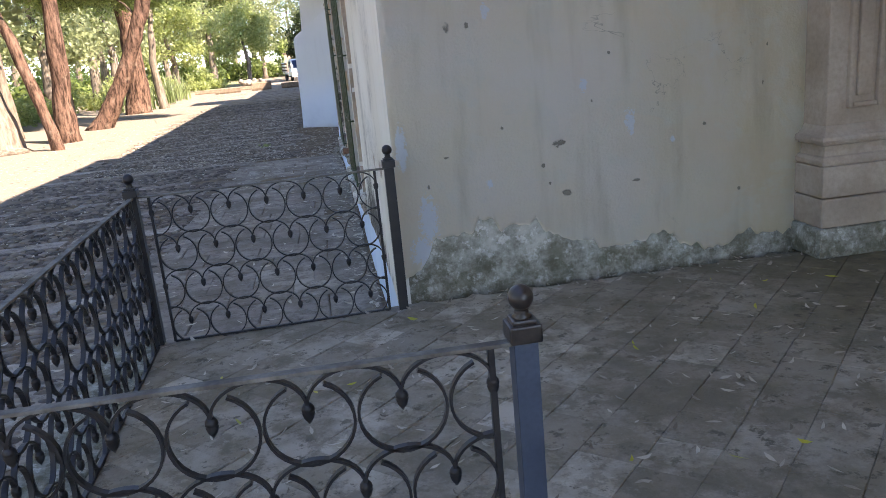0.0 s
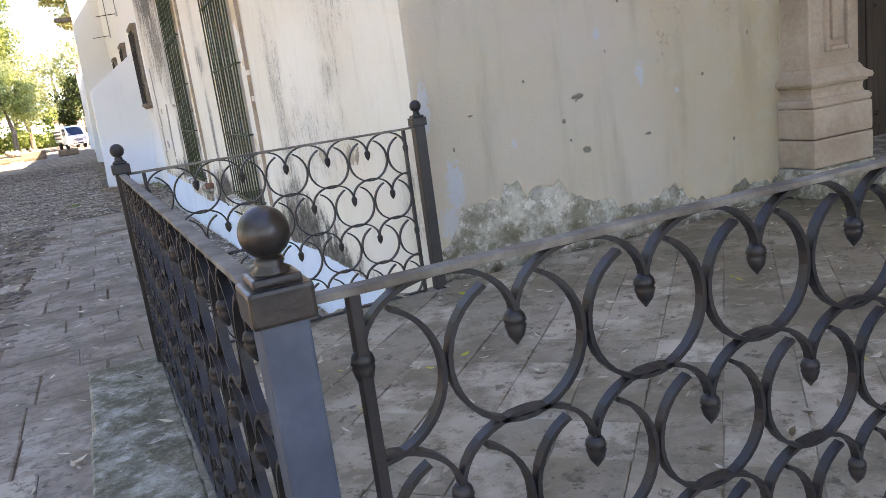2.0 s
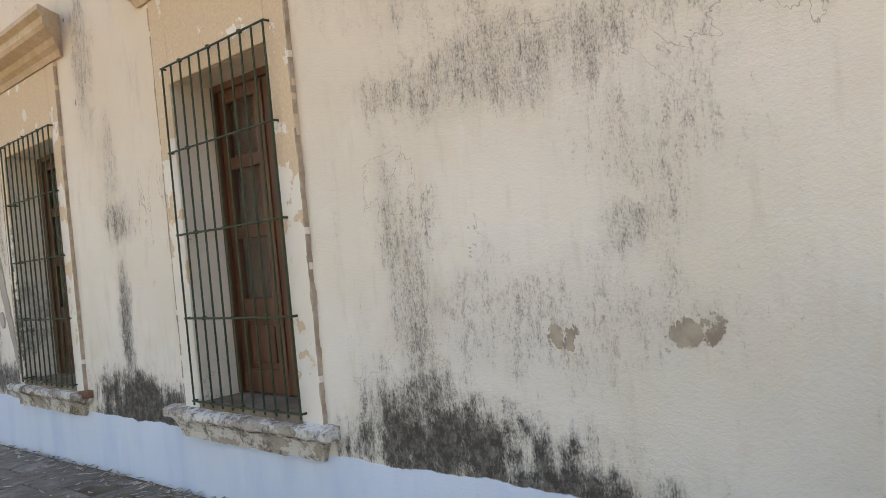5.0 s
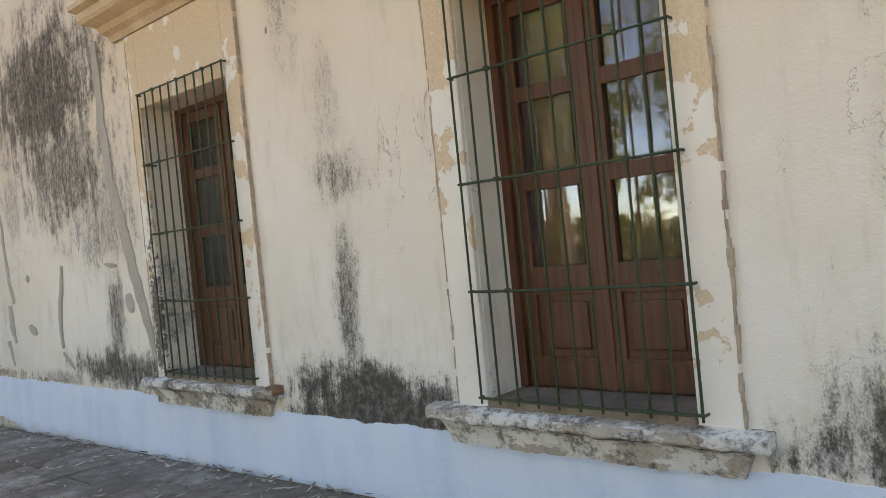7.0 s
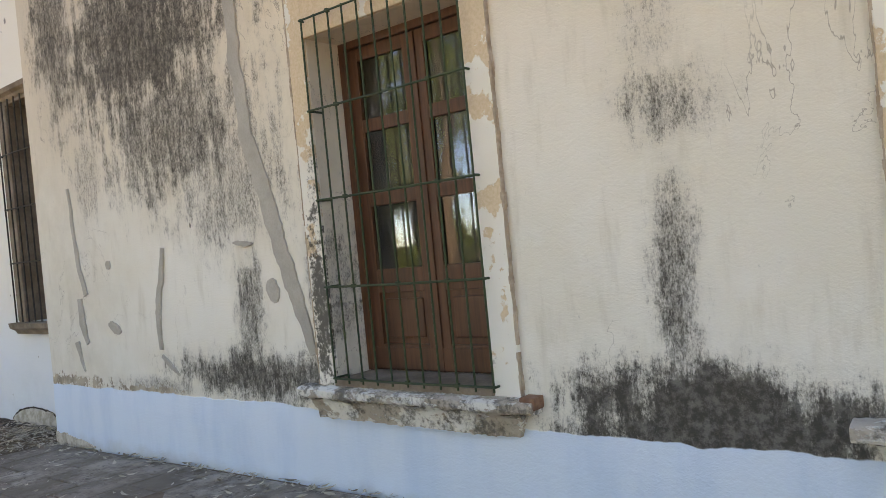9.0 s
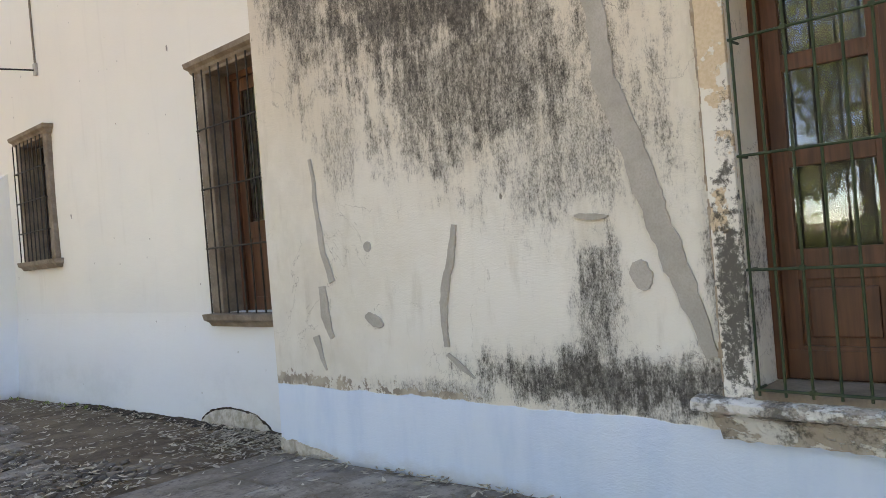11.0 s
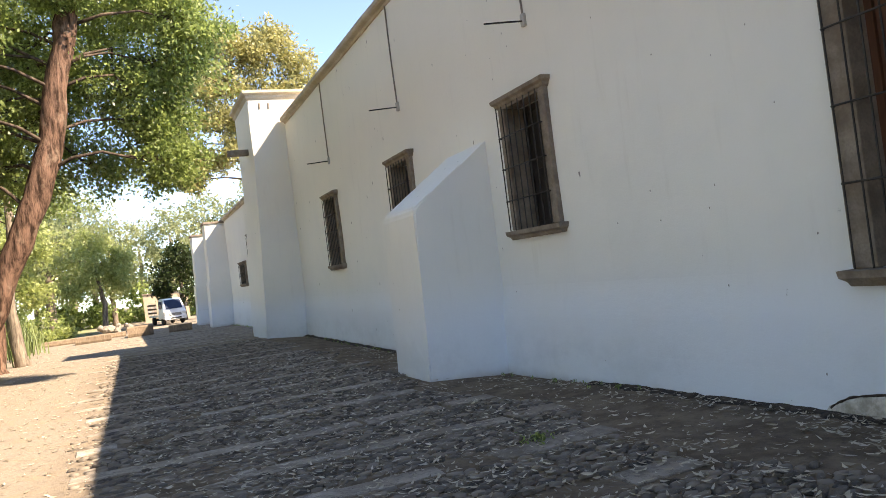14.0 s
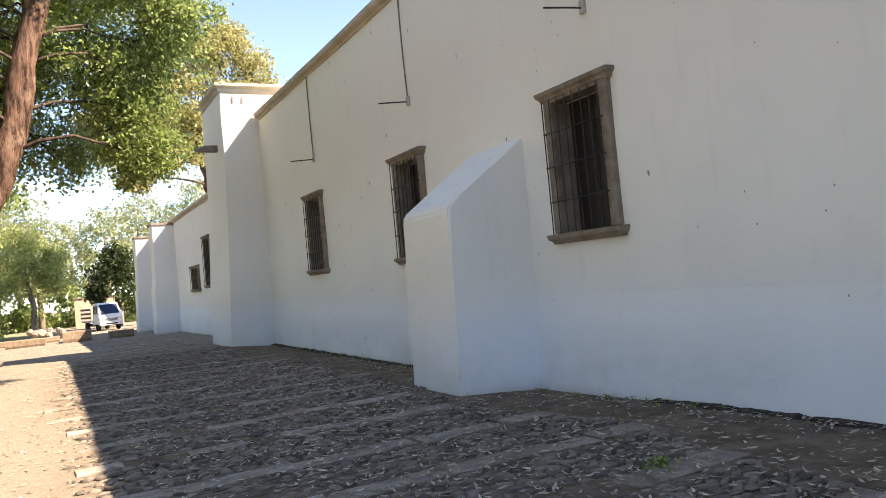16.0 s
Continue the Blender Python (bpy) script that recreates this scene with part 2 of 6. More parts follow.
def cream_plaster():
    n = Nodes("cream_plaster")
    x, y, z = n.axes()
    big, mid, fine = n.noise(1.1, 4.0), n.noise(5.0, 5.0), n.noise(70.0, 4.0)
    streak = n.noise(6.0, 4.0, 0.6, stretch=(1.0, 1.0, 0.15))
    c = n.mix(n.ramp(big, 0.35, 0.65), (0.83, 0.745, 0.60), (0.85, 0.78, 0.68))
    # Yellower patches to the right, with the porch's shade painted into them.
    c = n.mix(n.math("MULTIPLY", n.ramp(x, 1.2, 2.2, 0.0, 0.8), n.ramp(n.noise(2.6, 5.0, 0.7, stretch=(1.0, 1.0, 0.5)), 0.32, 0.62, 0.45, 1.0)), c, (0.72, 0.60, 0.39))
    c = n.mix(n.ramp(n.noise(3.0, 6.0, 0.7, distort=0.8), 0.52, 0.6, 0.0, 0.3), c, (0.76, 0.74, 0.64))
    c = n.mix(n.ramp(streak, 0.5, 0.75, 0.0, 0.4), c, (0.50, 0.43, 0.29))
    c = n.mix(n.ramp(mid, 0.58, 0.75, 0.0, 0.5), c, (0.78, 0.76, 0.68))
    hole = chips(n, 4.0, 0.085, 0.45, (1.0, 0.0, 0.55))
    pale = chips(n, 3.1, 0.09, 0.25, (1.0, 0.0, 0.5))
    c = n.mix(n.math("MULTIPLY", pale, 0.8), c, (0.75, 0.75, 0.70))
    rough_edge = n.math("MULTIPLY", n.math("SUBTRACT", n.noise(48.0, 5.0, 0.75), 0.5), 3.2)
    knocks = spots(n, x, z, [(0.839, 0.802, 0.0088, 0.0121, 1), (1.289, 0.888, 0.00495, 0.0077, 1), (1.382, 1.105, 0.0088, 0.0088, 0.9), (1.117, 0.7, 0.033, 0.022, 0.5), (1.142, 0.451, 0.0275, 0.0165, 0.8), (2.06, 0.365, 0.0099, 0.011, 1), (1.871, 0.715, 0.0121, 0.0099, 0.9), (2.181, 0.89, 0.0055, 0.011, 0.9), (2.201, 1.071, 0.0055, 0.011, 0.9),
                            (1.06, 0.51, 0.0066, 0.0121, 0.9), (1.511, 0.474, 0.0275, 0.0077, 0.8), (0.703, 1.288, 0.0121, 0.0165, 0.8), (0.56, 0.69, 0.0165, 0.0066, 0.7), (0.46, 0.56, 0.0055, 0.011, 1), (1.03, 0.6, 0.0088, 0.011, 0.8)], rough_edge)
    knocks = n.ramp(knocks, 0.25, 0.5)
    bared = spots(n, x, z, [(0.345, 0.755, 0.03, 0.11, 1.0), (0.445, 0.40, 0.05, 0.13, 1.0), (1.249, 0.959, 0.022, 0.032, 1.0), (0.795, 1.343, 0.02, 0.04, 1.0), (1.481, 0.767, 0.03, 0.06, 0.9), (1.70, 0.66, 0.014, 0.02, 1.0), (0.76, 0.54, 0.02, 0.03, 0.8), (0.40, 0.24, 0.06, 0.08, 0.9)], rough_edge)
    bared = n.ramp(bared, 0.3, 0.45)
    hole = n.math("MAXIMUM", hole, knocks)
    c = n.mix(n.math("MULTIPLY", bared, 0.9), c, (0.80, 0.82, 0.84))
    c = n.mix(n.math("MULTIPLY", hole, 0.75), c, (0.20, 0.18, 0.13))
    crack = n.ramp(n.math("ABSOLUTE", n.math("SUBTRACT", n.noise(1.7, 6.0, 0.6, distort=0.5), 0.5)), 0.0, 0.004, 1.0, 0.0)
    crack = n.math("MULTIPLY", crack, n.ramp(n.noise(1.0, 2.0), 0.58, 0.64))
    c = n.mix(n.math("MULTIPLY", crack, 0.5), c, (0.25, 0.22, 0.15))
    relief = n.math("ADD", n.math("ADD", mid, n.math("MULTIPLY", fine, 0.3)), n.math("MULTIPLY", hole, -1.5))
    return n.done(c, 0.88, relief, 0.7, 0.012, spec=0.2)


def bare_mortar():
    n = Nodes("bare_mortar")
    x, y, z = n.axes()
    mid, fine, pit = n.noise(7.0, 6.0, 0.7), n.noise(45.0, 5.0, 0.7), n.noise(18.0, 4.0, 0.7)
    c = n.mix(n.ramp(mid, 0.35, 0.65), (0.25, 0.24, 0.19), (0.54, 0.52, 0.45))
    c = n.mix(n.ramp(pit, 0.54, 0.62, 0.0, 0.9), c, (0.68, 0.66, 0.60))
    moss = n.ramp(n.math("ADD", z, n.math("MULTIPLY", n.math("SUBTRACT", mid, 0.5), 0.8)), 0.34, 0.0)
    c = n.mix(n.math("MULTIPLY", moss, n.ramp(n.noise(11.0, 6.0, 0.75), 0.4, 0.6, 0.35, 0.9)), c, (0.115, 0.105, 0.068))
    return n.done(c, 0.93, n.math("ADD", mid, n.math("MULTIPLY", fine, 0.6)), 0.9, 0.02, spec=0.15)


def flaked_surround():
    n = Nodes("flaked_surround")
    x, y, z = n.axes()
    mid, fine, big = n.noise(4.0, 6.0, 0.6), n.noise(60.0, 4.0), n.noise(1.6, 3.0)
    peach = n.mix(n.ramp(fine, 0.3, 0.7), (0.60, 0.47, 0.32), (0.68, 0.55, 0.40))
    pale = n.mix(n.ramp(big, 0.3, 0.7), (0.74, 0.70, 0.62), (0.78, 0.76, 0.70))
    gone = n.ramp(n.math("ADD", mid, n.ramp(z, 0.2, 2.4, 0.13, -0.12)), 0.47, 0.49)
    c = n.mix(gone, peach, pale)
    dirt = n.ramp(n.noise(14.0, 5.0, 0.75), 0.62, 0.75, 0.0, 0.7)
    c = n.mix(n.math("MULTIPLY", dirt, n.ramp(z, 1.6, 0.6)), c, (0.12, 0.11, 0.095))
    rot = spots(n, y, z, [(11.52, 0.5, 0.12, 0.75, 0.9), (11.5, 1.3, 0.08, 0.35, 0.5), (11.4, 0.0, 0.3, 0.15, 0.7), (7.0, 0.3, 0.06, 0.5, 0.5)], n.math("MULTIPLY", n.math("SUBTRACT", n.noise(9.0, 6.0, 0.7), 0.5), 3.0))
    c = n.mix(n.ramp(n.math("ADD", rot, n.math("MULTIPLY", n.math("SUBTRACT", n.noise(34.0, 6.0, 0.8), 0.5), 2.4)), 0.35, 0.85, 0.0, 0.9), c, (0.055, 0.05, 0.042))
    return n.done(c, 0.88, n.math("ADD", n.math("MULTIPLY", gone, 0.6), n.math("MULTIPLY", fine, 0.25)), 0.6, 0.008, spec=0.2)


def flaked_sill():
    n = Nodes("flaked_sill")
    mid, fine = n.noise(7.0, 6.0, 0.7, stretch=(1.0, 0.5, 1.0)), n.noise(60.0, 4.0, 0.7)
    c = n.mix(n.ramp(n.noise(3.0, 4.0), 0.35, 0.65), (0.40, 0.34, 0.275), (0.48, 0.43, 0.37))
    white = n.ramp(mid, 0.47, 0.51)
    c = n.mix(white, c, (0.70, 0.68, 0.63))
    grime = n.math("ADD", n.math("MULTIPLY", n.noise(5.0, 5.0, 0.7), 0.6), n.math("MULTIPLY", n.noise(32.0, 5.0, 0.75), 0.4))
    c = n.mix(n.ramp(grime, 0.47, 0.6, 0.0, 0.85), c, (0.10, 0.09, 0.075))
    return n.done(c, 0.9, n.math("ADD", n.math("MULTIPLY", white, 0.6), n.math("MULTIPLY", fine, 0.5)), 0.9, 0.012, spec=0.2)


def ground_earth():
    n = Nodes("trodden_earth")
    x, y, z = n.axes()
    big, mid, fine, grit = n.noise(0.5, 4.0), n.noise(3.0, 6.0, 0.65), n.noise(26.0, 5.0, 0.7), n.noise(90.0, 3.0)
    c = n.mix(n.ramp(mid, 0.35, 0.65), (0.125, 0.094, 0.067), (0.215, 0.165, 0.12))
    c = n.mix(n.ramp(fine, 0.5, 0.75, 0.0, 0.7), c, (0.08, 0.062, 0.048))
    c = n.mix(n.ramp(y, 36.0, 44.0, 0.0, 0.8), c, n.mix(n.ramp(mid, 0.4, 0.6), (0.21, 0.175, 0.14), (0.33, 0.28, 0.225)))
    dry = n.ramp(n.math("ADD", x, n.math("MULTIPLY", big, 1.2)), -4.0, -5.4)
    straw = n.mix(n.ramp(fine, 0.3, 0.7), (0.205, 0.168, 0.132), (0.285, 0.238, 0.193))
    straw = n.mix(n.ramp(mid, 0.5, 0.7, 0.0, 0.55), straw, (0.27, 0.20, 0.13))
    c = n.mix(dry, c, straw)
    far = n.math("MULTIPLY", n.ramp(y, 62.0, 75.0), n.ramp(n.math("ADD", x, n.math("MULTIPLY", big, 3.0)), -4.0, -8.0))
    c = n.mix(n.math("MULTIPLY", far, n.ramp(mid, 0.4, 0.6)), c, (0.17, 0.22, 0.06))
    return n.done(c, 0.95, n.math("ADD", n.math("ADD", mid, n.math("MULTIPLY", fine, 0.6)), n.math("MULTIPLY", grit, 0.2)), 0.8, 0.03, spec=0.1)


def leafy(name, dark, light, through=0.35):
    n = Nodes(name)
    r = n.island()
    c = n.mix(n.ramp(r, 0.0, 1.0, 0, 1, False), dark, light)
    n.done(c, 0.4, spec=0.45)
    tr = n.t.nodes.new("ShaderNodeBsdfTranslucent")
    n.link(n.mix(0.5, c, light), tr.inputs["Color"])
    mx = n.t.nodes.new("ShaderNodeMixShader")
    mx.inputs[0].default_value = through
    n.t.links.new(n.bsdf.outputs[0], mx.inputs[1])
    n.t.links.new(tr.outputs[0], mx.inputs[2])
    n.t.links.new(mx.outputs[0], n.t.nodes["Material Output"].inputs["Surface"])
    return n.m


def bark(name, a, b):
    n = Nodes(name)
    ridge, mid = n.noise(9.0, 6.0, 0.7, stretch=(1.0, 1.0, 0.18)), n.noise(2.5, 4.0)
    c = n.mix(n.ramp(ridge, 0.35, 0.65), a, b)
    c = n.mix(n.ramp(mid, 0.55, 0.7, 0.0, 0.5), c, (0.27, 0.20, 0.15))
    return n.done(c, 0.95, ridge, 1.0, 0.05, spec=0.1)


def wood(name, a, b, rough=0.45):
    n = Nodes(name)
    grain, mid = n.noise(30.0, 5.0, 0.6, stretch=(1.0, 1.0, 0.06)), n.noise(3.0, 3.0)
    c = n.mix(n.ramp(grain, 0.3, 0.7), a, b)
    c = n.mix(n.ramp(mid, 0.4, 0.7, 0.0, 0.4), c, tuple(v * 0.55 for v in a))
    return n.done(c, rough, grain, 0.15, 0.003, spec=0.4)


def glass_pane():
    n = Nodes("window_glass")
    n.bsdf.inputs["Base Color"].default_value = (0.9, 0.95, 0.93, 1)
    n.bsdf.inputs["Roughness"].default_value = 0.02
    n.bsdf.inputs["Transmission Weight"].default_value = 1.0
    n.bsdf.inputs["IOR"].default_value = 1.5
    return n.m


def slabs(name, a, b, c3, darkened=None):
    n = Nodes(name)
    mid, fine, pit = n.noise(3.5, 5.0, 0.6), n.noise(40.0, 4.0, 0.7), n.noise(13.0, 5.0, 0.75)
    c = n.mix(n.math("POWER", n.chance(), 2.2), a, b)
    c = n.mix(n.ramp(mid, 0.42, 0.68, 0.0, 0.85), c, c3)
    c = n.mix(n.ramp(n.noise(8.0, 7.0, 0.75), 0.5, 0.6, 0.0, 0.6), c, tuple(v * 0.62 for v in c3))
    c = n.mix(n.ramp(pit, 0.56, 0.64, 0.0, 0.8), c, tuple(v * 0.38 for v in c3))
    c = n.mix(n.ramp(fine, 0.55, 0.75, 0.0, 0.4), c, (0.42, 0.40, 0.35))
    c = n.mix(n.ramp(n.noise(1.4, 7.0, 0.75), 0.44, 0.62, 0.0, 0.88), c, tuple(v * 0.75 for v in c3))
    # Olive stain plus the porch's shade, painted darker to the right.
    if darkened:
        porch_shade = n.math("ADD", n.axes()[0], n.math("MULTIPLY", n.math("SUBTRACT", n.noise(1.7, 6.0, 0.7), 0.5), 2.6))
        c = n.mix(n.ramp(porch_shade, *darkened, 0.0, 0.72), c, n.mix(n.ramp(pit, 0.4, 0.6), (0.13, 0.115, 0.062), (0.085, 0.076, 0.045)))
    return n.done(c, n.ramp(mid, 0.3, 0.7, 0.65, 0.9), n.math("ADD", n.math("MULTIPLY", fine, 0.4), n.math("SUBTRACT", mid, pit)), 0.5, 0.008, spec=0.3)


def cobble_stone():
    n = Nodes("cobble_stone")
    r = n.math("FRACT", n.math("ADD", n.island(), n.chance()))
    fine = n.noise(40.0, 4.0, 0.7)
    c = n.mix(r, (0.062, 0.051, 0.043), (0.26, 0.213, 0.17))
    c = n.mix(n.ramp(fine, 0.45, 0.75, 0.0, 0.5), c, (0.24, 0.20, 0.16))
    return n.done(c, 0.75, fine, 0.4, 0.006, spec=0.3)


plaster_stained, plaster_white, plaster_cream, mortar = stained_plaster(), white_plaster(), cream_plaster(), bare_mortar()
surround_paint, earth, glass = flaked_surround(), ground_earth(), glass_pane()
grey_mortar = two_tone("grey_mortar", (0.39, 0.365, 0.32), (0.48, 0.45, 0.40), 5.0, 80.0)
pink_stone = two_tone("pink_stone", (0.33, 0.255, 0.19), (0.45, 0.365, 0.285), 3.0, 50.0, 0.85, 0.5)
brown_stone = two_tone("brown_stone", (0.18, 0.14, 0.105), (0.30, 0.25, 0.20), 4.0, 40.0, 0.9, 0.6)
sill_stone = flaked_sill()
cornice_stone = two_tone("cornice_stone", (0.52, 0.40, 0.27), (0.66, 0.54, 0.40), 3.5, 40.0, 0.9, 0.5)
coping_stone = two_tone("coping_stone", (0.42, 0.36, 0.27), (0.55, 0.48, 0.38), 1.5, 20.0, 0.9, 0.5)
iron = two_tone("painted_iron", (0.012, 0.012, 0.015), (0.030, 0.027, 0.028), 9.0, 120.0, 0.42, 0.2, 0.002, spec=0.4)
iron_top = two_tone("worn_iron_rail", (0.10, 0.085, 0.07), (0.24, 0.22, 0.19), 14.0, 90.0, 0.7, 0.4, 0.003)
green_iron = two_tone("green_painted_iron", (0.022, 0.042, 0.020), (0.045, 0.065, 0.03), 8.0, 100.0, 0.5, 0.2, 0.002)
black_iron = two_tone("black_iron", (0.02, 0.019, 0.018), (0.05, 0.042, 0.035), 8.0, 100.0, 0.6, 0.2, 0.002)
# The second wood is near-black to stand in for unlit openings.
brown_wood, unlit_wood = wood("red_brown_wood", (0.078, 0.033, 0.017), (0.145, 0.061, 0.031)), wood("unlit_wood", (0.012, 0.010, 0.009), (0.028, 0.020, 0.016))
door_wood = wood("old_door_wood", (0.030, 0.022, 0.017), (0.055, 0.042, 0.032), 0.6)
log_wood = wood("weathered_log", (0.15, 0.105, 0.07), (0.27, 0.20, 0.14), 0.9)
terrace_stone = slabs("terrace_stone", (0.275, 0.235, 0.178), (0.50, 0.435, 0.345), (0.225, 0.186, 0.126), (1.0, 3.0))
strip_stone = slabs("strip_stone", (0.29, 0.245, 0.205), (0.42, 0.37, 0.315), (0.22, 0.18, 0.142))
path_stone = slabs("path_stone", (0.25, 0.215, 0.18), (0.38, 0.34, 0.29), (0.19, 0.155, 0.122))
cobble = cobble_stone()
bark_red, bark_grey = bark("red_bark", (0.03, 0.018, 0.013), (0.20, 0.118, 0.085)), bark("grey_bark", (0.12, 0.095, 0.075), (0.27, 0.22, 0.175))
bark_dark = bark("dark_bark", (0.035, 0.026, 0.02), (0.12, 0.088, 0.066))
leaf_green, leaf_lime = leafy("leaf_green", (0.03, 0.06, 0.018), (0.38, 0.46, 0.15), 0.58), leafy("leaf_lime", (0.18, 0.225, 0.065), (0.46, 0.50, 0.20), 0.55)
leaf_olive, leaf_dark = leafy("leaf_olive", (0.17, 0.17, 0.06), (0.48, 0.45, 0.20), 0.55), leafy("leaf_dark", (0.015, 0.03, 0.008), (0.05, 0.075, 0.018), 0.25)
leaf_mid = leafy("leaf_mid", (0.15, 0.18, 0.08), (0.39, 0.42, 0.22), 0.5)
leaf_dry = leafy("dry_leaf", (0.10, 0.07, 0.04), (0.56, 0.49, 0.38), 0.1)
leaf_yellow = leafy("fallen_yellow_leaf", (0.35, 0.36, 0.03), (0.5, 0.42, 0.06), 0.2)
car_white = two_tone("white_car_paint", (0.74, 0.75, 0.76), (0.78, 0.79, 0.80), 1.5, 40.0, 0.3, 0.02, 0.001, spec=0.6)
car_black = two_tone("black_plastic", (0.02, 0.02, 0.021), (0.035, 0.035, 0.036), 6.0, 60.0, 0.55, 0.1, 0.002)
rubber = two_tone("tyre_rubber", (0.018, 0.018, 0.018), (0.03, 0.028, 0.027), 8.0, 80.0, 0.85, 0.3, 0.003)
lamp_glass = two_tone("headlight_lens", (0.6, 0.62, 0.64), (0.7, 0.72, 0.74), 20.0, 80.0, 0.12, 0.05, 0.002, spec=0.8)
tan_wall = two_tone("tan_render", (0.34, 0.27, 0.20), (0.45, 0.37, 0.28), 1.0, 20.0, 0.9, 0.4)
soil_dark = two_tone("dark_soil", (0.03, 0.022, 0.016), (0.085, 0.06, 0.042), 9.0, 45.0, 0.95, 0.9, 0.02)
foot_plaster = two_tone("bared_old_plaster", (0.36, 0.315, 0.25), (0.64, 0.59, 0.52), 11.0, 40.0, 0.95, 0.8, 0.012)
pale_stone = two_tone("pale_rubble", (0.20, 0.17, 0.14), (0.34, 0.30, 0.25), 3.0, 30.0, 0.9, 0.8, 0.02)
chipped_edge = two_tone("chipped_edge", (0.34, 0.26, 0.19), (0.52, 0.43, 0.34), 9.0, 60.0, 0.95, 0.8, 0.01)
# Dark colour that stands in for unlit rooms behind the panes.
inner_wall = two_tone("dim_inner_wall", (0.10, 0.085, 0.07), (0.16, 0.14, 0.12), 1.0, 20.0, 0.95, 0.3)
brick_red = two_tone("broken_brick", (0.20, 0.105, 0.07), (0.30, 0.17, 0.11), 12.0, 60.0, 0.95, 0.8, 0.01)


# ---- building helpers ----
def part(name, bm, material, parent=None, label="", smooth=False):
    """Links a bmesh as one mesh object, under a thing or a part."""
    bmesh.ops.recalc_face_normals(bm, faces=bm.faces)
    me = bpy.data.meshes.new(name)
    bm.to_mesh(me)
    bm.free()
    if smooth:
        me.polygons.foreach_set("use_smooth", [True] * len(me.polygons))
    me.materials.append(material)
    ob = new(name, me)
    if parent is not None:
        ob.parent = parent
    if label:
        ob["label"] = label
    return ob


def empty(name, x, y, z, label, category, group=""):
    ob = new(name)
    ob.matrix_world = pose(x, y, z)
    return tagged(ob, label, category, group)


def frame_of(t, name, bm, m, label=""):
    """A part that is built where it stands, under its thing."""
    ob = part(name, bm, m, t, label)
    ob.matrix_parent_inverse = t.matrix_basis.inverted()
    return ob


def box(bm, x0, x1, y0, y1, z0, z1, bevel=0.0, m=None):
    """Adds a block, with rounded edges where a bevel is given."""
    mat = Matrix.LocRotScale(((x0 + x1) / 2, (y0 + y1) / 2, (z0 + z1) / 2), None, (abs(x1 - x0), abs(y1 - y0), abs(z1 - z0)))
    vs = bmesh.ops.create_cube(bm, size=1.0, matrix=(m @ mat) if m else mat)["verts"]
    if bevel:
        es = list({e for v in vs for e in v.link_edges})
        bmesh.ops.bevel(bm, geom=es, offset=bevel, segments=2, affect="EDGES", profile=0.6)
    return bm


def block(*a, **k):
    return box(bmesh.new(), *a, **k)


def tube(bm, points, radius, sides=6, cap=True):
    """Sweeps a ring along points; radius is one number or one for each point."""
    pts = [Vector(p) for p in points]
    radii = radius if isinstance(radius, (list, tuple)) else [radius] * len(pts)
    rings, up = [], None
    for i, p in enumerate(pts):
        d = (pts[min(i + 1, len(pts) - 1)] - pts[max(i - 1, 0)]).normalized()
        if up is None:
            up = d.orthogonal().normalized()
        up = (up - d * up.dot(d)).normalized()
        side = d.cross(up)
        rings.append([bm.verts.new(p + radii[i] * (math.cos(a) * up + math.sin(a) * side)) for a in (2 * math.pi * k / sides for k in range(sides))])
    for r, s in zip(rings, rings[1:]):
        for k in range(sides):
            bm.faces.new((r[k], r[(k + 1) % sides], s[(k + 1) % sides], s[k]))
    if cap:
        bm.faces.new(rings[0][::-1])
        bm.faces.new(rings[-1])
    return bm


def lathe(bm, profile, x, y, sides=20):
    """Turns a profile of (radius, z) about an upright axis."""
    rings = [[bm.verts.new((x + r * math.cos(a), y + r * math.sin(a), z)) for a in (2 * math.pi * k / sides for k in range(sides))] for r, z in profile]
    for r, s in zip(rings, rings[1:]):
        for k in range(sides):
            bm.faces.new((r[k], r[(k + 1) % sides], s[(k + 1) % sides], s[k]))
    bm.faces.new(rings[0][::-1])
    bm.faces.new(rings[-1])
    return bm


def moulding(bm, profile, path):
    """Sweeps an open profile of (out, z) along the plan path [(x, y, outward x, outward y)]; closed to a solid."""
    rows = [[bm.verts.new((x + ox * o, y + oy * o, z)) for o, z in profile] for x, y, ox, oy in path]
    for r, s in zip(rows, rows[1:]):
        for k in range(len(profile)):
            j = (k + 1) % len(profile)
            bm.faces.new((r[k], r[j], s[j], s[k]))
    bm.faces.new(rows[0])
    bm.faces.new(rows[-1][::-1])
    return bm


def lines(lo, hi, step, extra):
    """Grid lines from lo to hi about a step apart that keep to the extra ones."""
    fixed = sorted({lo, hi, *[e for e in extra if lo < e < hi]})
    out = []
    for a, b in zip(fixed, fixed[1:]):
        n = max(1, round((b - a) / step))
        out += [a + (b - a) * i / n for i in range(n)]
    return out + [hi]


